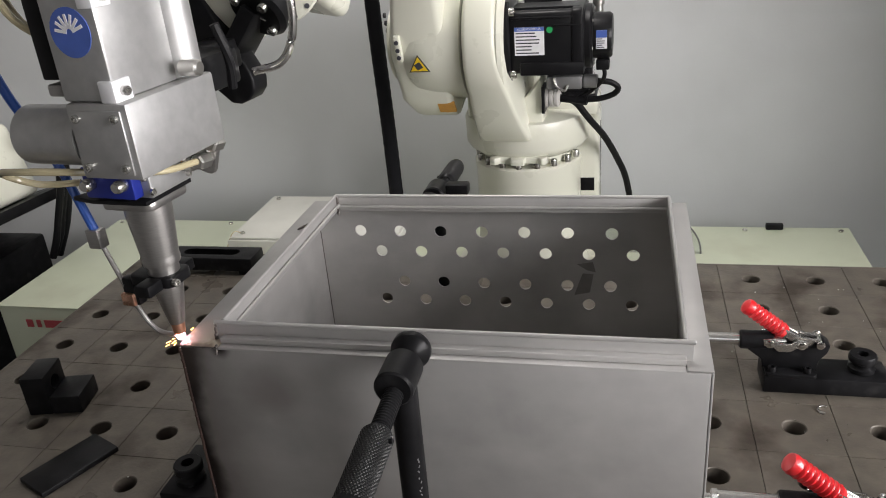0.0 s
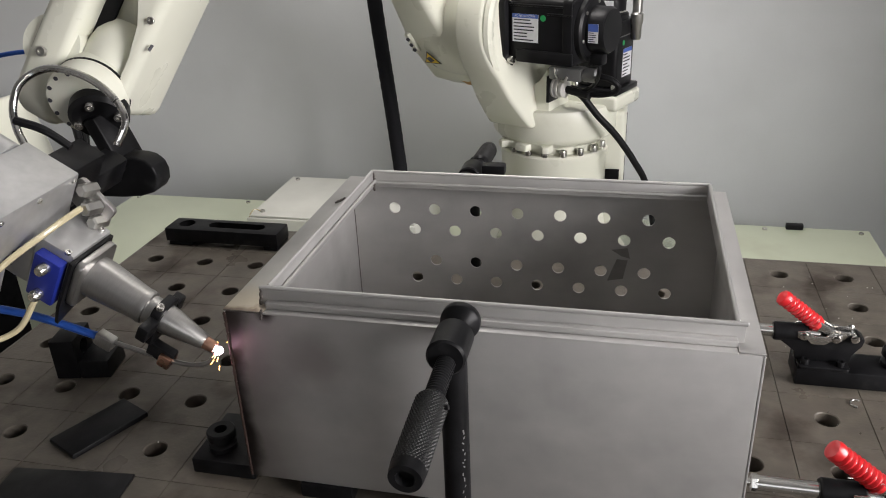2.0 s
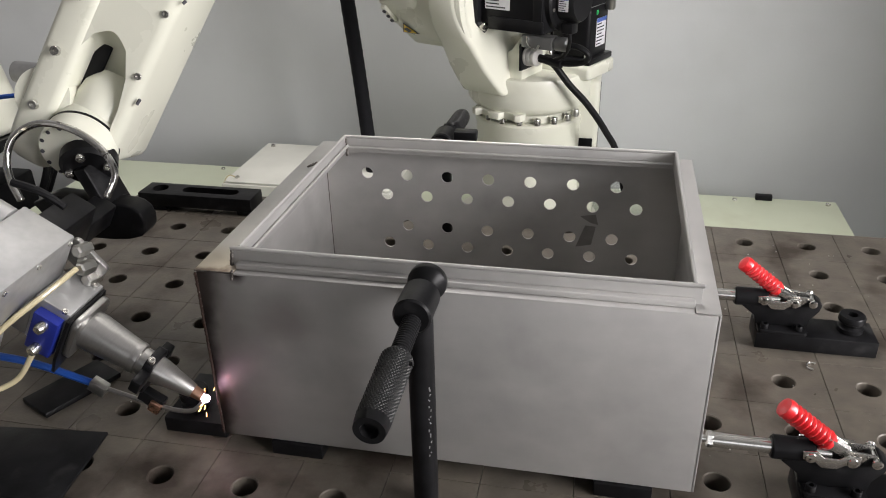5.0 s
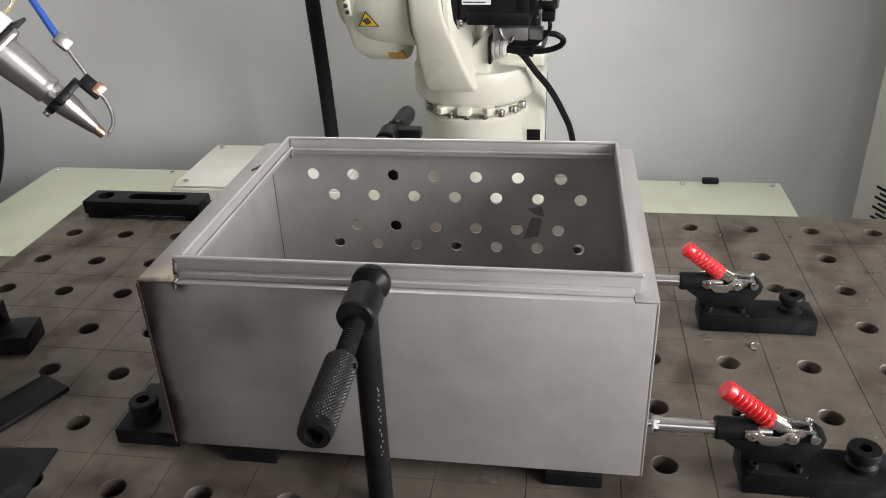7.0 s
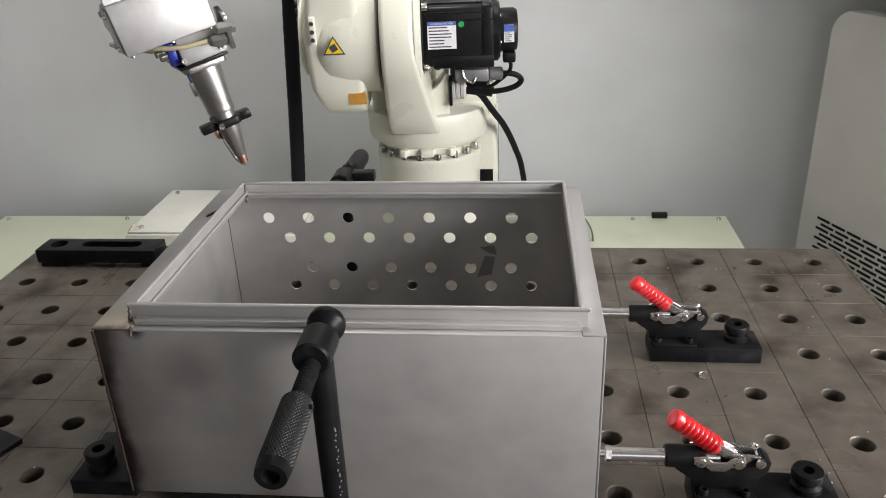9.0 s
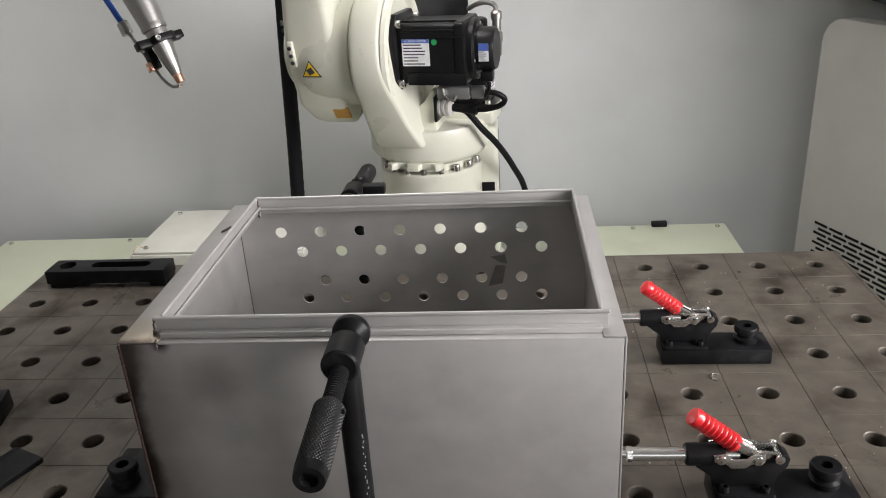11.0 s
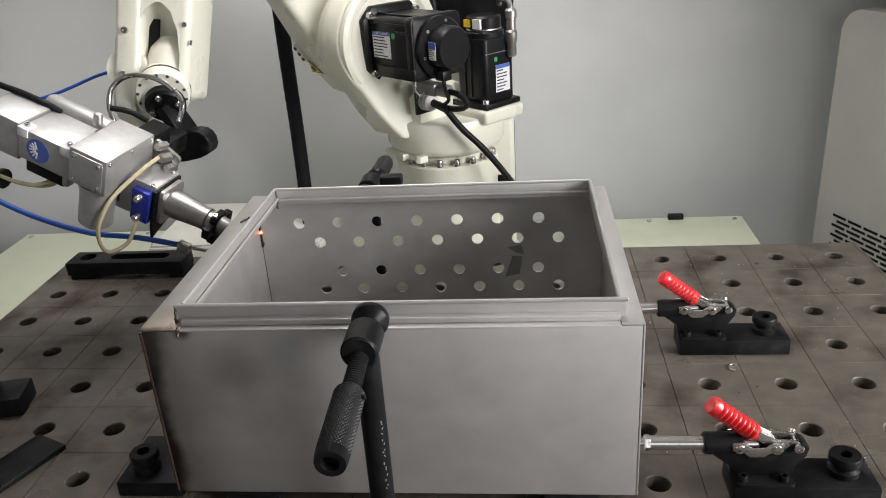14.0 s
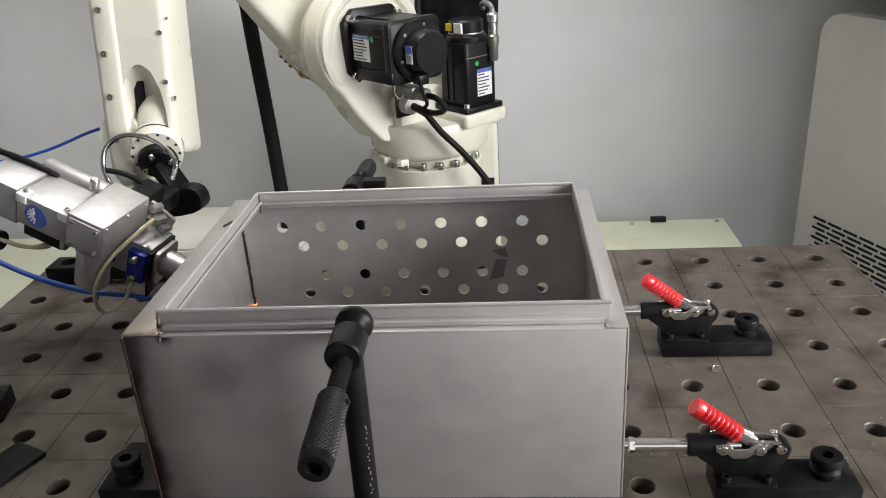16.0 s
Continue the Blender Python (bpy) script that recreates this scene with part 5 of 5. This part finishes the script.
HEAD_ROWS = [
    (0.0, -0.5541, -0.6261, 0.2385, -0.1, -0.7, -8.1),
    (0.3, -0.6402, -0.6221, 0.3049, -0.4, -12.5, -14.4),
    (0.5, -0.6433, -0.6273, 0.2697, 10.9, -7.7, -14.5),
    (0.6, -0.6648, -0.5997, 0.2221, 17.3, -3.3, -9.3),
    (0.8, -0.6502, -0.6083, 0.2295, 2.2, -55.3, 2.5),
    (1.0, -0.6346, -0.6435, 0.3145, -0.7, -71.2, 16.7),
    (1.2, -0.6092, -0.6572, 0.2897, 2.8, -63.7, 1.9),
    (1.3, -0.5640, -0.6684, 0.2737, 11.8, -58.3, -5.0),
    (1.5, -0.5633, -0.647, 0.2393, 5.1, -59.3, -7.3),
    (3.5, -0.5631, -0.6436, 0.1432, 6.5, -59.1, -7.9),
    (4.75, -0.5647, -0.6443, 0.0866, 5.9, -58.8, -7.6),
    (6.0, -0.5663, -0.6451, 0.0301, 5.3, -58.5, -7.4),
    (6.2, -0.6256, -0.6396, 0.1495, 5.2, -63.4, -4.3),
    (6.5, -0.6828, -0.6131, 0.2843, -0.2, -66.2, 14.0),
    (6.7, -0.6035, -0.5702, 0.2619, 6.0, -61.4, -6.0),
    (6.9, -0.674, -0.4, 0.247, 39.0, 15.0, -98.4),
    (7.0, -0.7063, -0.3912, 0.2955, 24.2, 32.5, -122.8),
    (7.3, -0.62, -0.33, 0.52, 16.0, 17.5, -119.2),
    (7.5, -0.714, -0.3, 0.403, 10.3, 7.9, -115.7),
    (7.6, -0.5919, -0.2792, 0.3264, 7.3, 3.2, -113.6),
    (7.75, -0.512, -0.268, 0.276, 4.8, -3.0, -126.8),
    (8.0, -0.5096, -0.2627, 0.2662, 4.8, -3.0, -126.8),
    (8.5, -0.5096, -0.2627, 0.2662, 4.8, -3.0, -126.8),
    (8.6, -0.506, -0.2633, 0.3184, 4.8, -3.0, -126.8),
    (8.8, -0.5073, -0.2576, 0.2975, 8.0, 2.0, -90.9),
    (9.0, -0.5067, -0.2502, 0.2762, 13.6, -2.6, -56.9),
    (10.2, -0.6, -0.24, 0.45, 10.9, -16.6, -45.9),
    (11.4, -0.6349, -0.1816, 0.3932, 6.3, -32.7, -34.9),
    (11.7, -0.698, -0.2, 0.453, 5.9, -47.8, -28.3),
    (11.9, -0.5832, -0.278, 0.3437, 3.7, -57.8, -22.3),
    (12.0, -0.568, -0.234, 0.249, 10.3, -66.3, -23.1),
    (12.1, -0.5624, -0.2343, 0.2451, 10.3, -66.3, -23.1),
    (12.5, -0.5585, -0.244, 0.2269, 9.3, -65.4, -21.6),
    (14.5, -0.5623, -0.2329, 0.1342, 11.5, -66.2, -23.8),
    (16.0, -0.5613, -0.2326, 0.0596, 9.8, -66.5, -21.9),
]
YAW_ROWS = [(0.0, -2), (0.3, -2), (0.6, -9), (1.0, -21), (1.5, -23), (3.5, -25), (6.0, -25), (6.5, -19), (7.0, -4), (7.5, 4), (7.75, 12), (8.0, 14), (8.5, 14), (8.65, 12), (9.0, 5),
            (10.2, -6), (11.4, -20), (11.9, -37), (12.1, -40), (12.5, -41), (14.5, -44), (16.0, -46)]
LEAN_ROWS = [(0.0, 16), (0.5, 20), (1.0, 34), (1.5, 38), (3.5, 42), (6.0, 47), (6.5, 42), (7.6, 7), (9.0, 4), (11.4, 16), (12.5, 26), (14.0, 33), (16.0, 40)]
# the way of the forearm from the wrist towards the elbow, and its spin
FORE_ROWS = [(0.0, (0.2, 0.4, 0.9), 0), (0.6, (0.35, 0.4, 0.85), 4), (1.0, (0.42, 0.35, 0.85), 8), (1.5, (0.46, 0.32, 0.88), 8), (3.5, (0.48, 0.30, 0.88), 8), (6.0, (0.46, 0.28, 0.88), 8), (6.5, (0.4, 0.35, 0.88), 8),
             (7.0, (0.2, 0.4, 0.9), 0), (7.6, (0.15, 0.4, 0.9), -10), (8.6, (0.1, 0.4, 0.9), -10), (9.0, (0.15, 0.4, 0.9), -5), (11.4, (0.25, 0.35, 0.9), 2),
             (11.9, (0.30, 0.3, 0.92), 4), (12.1, (0.28, 0.30, 0.93), 4), (12.5, (0.26, 0.28, 0.94), 4), (14.5, (0.09, 0.26, 0.96), 2), (16.0, (-0.03, 0.25, 0.97), 0)]
HOSE_ROWS = [(0.0, -0.652, 1.0), (0.5, -0.653, 3.0), (1.0, -0.664, 8.5), (1.5, -0.674, 6.0), (3.5, -0.702, 4.2), (6.0, -0.704, 5.0), (6.5, -0.702, 5.0), (7.0, -0.676, 2.0), (9.0, -0.668, -4.0), (12.5, -0.683, -2.0), (14.5, -0.690, 0.5), (16.0, -0.698, 2.0)]
ON = [(0.0, 0.17), (1.45, 6.15), (7.72, 8.15), (12.08, 16.0)]


def head_pose(t):
    rows = HEAD_ROWS
    if t <= rows[0][0]:
        return pose(*rows[0][1:])
    for a, b in zip(rows, rows[1:]):
        if a[0] <= t <= b[0]:
            u = (t - a[0]) / (b[0] - a[0])
            ma, mb = pose(*a[1:]), pose(*b[1:])
            return Matrix.LocRotScale(ma.translation.lerp(mb.translation, u), ma.to_quaternion().slerp(mb.to_quaternion(), u), None)
    return pose(*rows[-1][1:])


def motions():
    walk(head, [(r[0], pose(*r[1:])) for r in HEAD_ROWS])
    walk(turret, [(t, pose(0, 0, 0, 0, 0, a)) for t, a in YAW_ROWS])
    yaw = lambda t: float(np.interp(t, [r[0] for r in YAW_ROWS], [r[1] for r in YAW_ROWS]))
    lean = lambda t: float(np.interp(t, [r[0] for r in LEAN_ROWS], [r[1] for r in LEAN_ROWS]))
    walk(upper_arm, [(t, pose(0, 0, 0, 0, 0, a) @ at(0, -0.13, 0.553) @ pose(0, 0, 0, lean(t), 0, 0)) for t, a in YAW_ROWS])
    walk(hose, [(t, pose(x, 0.50, -0.2, 0, -a, 0)) for t, x, a in HOSE_ROWS])
    rows = []
    ft = [r[0] for r in FORE_ROWS]
    for t in sorted({r[0] for r in FORE_ROWS} | {r[0] for r in HEAD_ROWS}):
        way = [float(np.interp(t, ft, [r[1][k] for r in FORE_ROWS])) for k in range(3)]
        spin = float(np.interp(t, ft, [r[2] for r in FORE_ROWS]))
        wrist = head_pose(t) @ (Vector(FLANGE) + 0.070 * Vector((0.185, 0.81, 0.56)).normalized()) - Vector(ROBOT)
        z = Vector(way).normalized()
        x = (Vector((math.cos(radians(spin)), math.sin(radians(spin)), 0)) - z * Vector((math.cos(radians(spin)), math.sin(radians(spin)), 0)).dot(z)).normalized()
        y = z.cross(x)
        m = Matrix((x, y, z)).transposed().to_4x4()
        m.translation = wrist
        rows.append((t, m))
    walk(forearm, rows)
    # the seam of the inner rear corner burns through from the rim downwards behind the nozzle
    corner = box_root.matrix_basis.inverted() @ Vector((X0 + 0.0035, Y1 - 0.0035, 0))
    weld_t = lambda z: 12.1 + (0.224 - z) / (0.224 - 0.058) * 3.9
    for k, ob in enumerate(burnt_seam):
        z = 0.221 - 0.0118 * k
        t = min(15.98, weld_t(z - 0.012))
        inside, outside = at(corner.x, corner.y, corner.z + z), at(corner.x - 0.009, corner.y + 0.009, corner.z + z)
        walk(ob, [(0.0, outside), (t - 0.12, outside), (t, inside), (16.0, inside)])
    low = at(corner.x - 0.010, corner.y + 0.010, corner.z + 0.10)
    walk(hot_spot, [(0.0, low), (12.05, low), (12.15, at(corner.x, corner.y, corner.z + 0.222)), (16.0, at(corner.x, corner.y, corner.z + 0.058))])
    for ob, out in ((plasma, -0.004), (sparks, -0.005)):
        rows = [(0.0, at(0, 0, out))]
        for a, b in ON:
            if a > 0:
                rows += [(a - 0.06, at(0, 0, 0.235)), (a, at(0, 0, out))]
            rows += [(b, at(0, 0, out))]
            if b < 16:
                rows += [(b + 0.06, at(0, 0, 0.235))]
        walk(ob, rows)


motions()
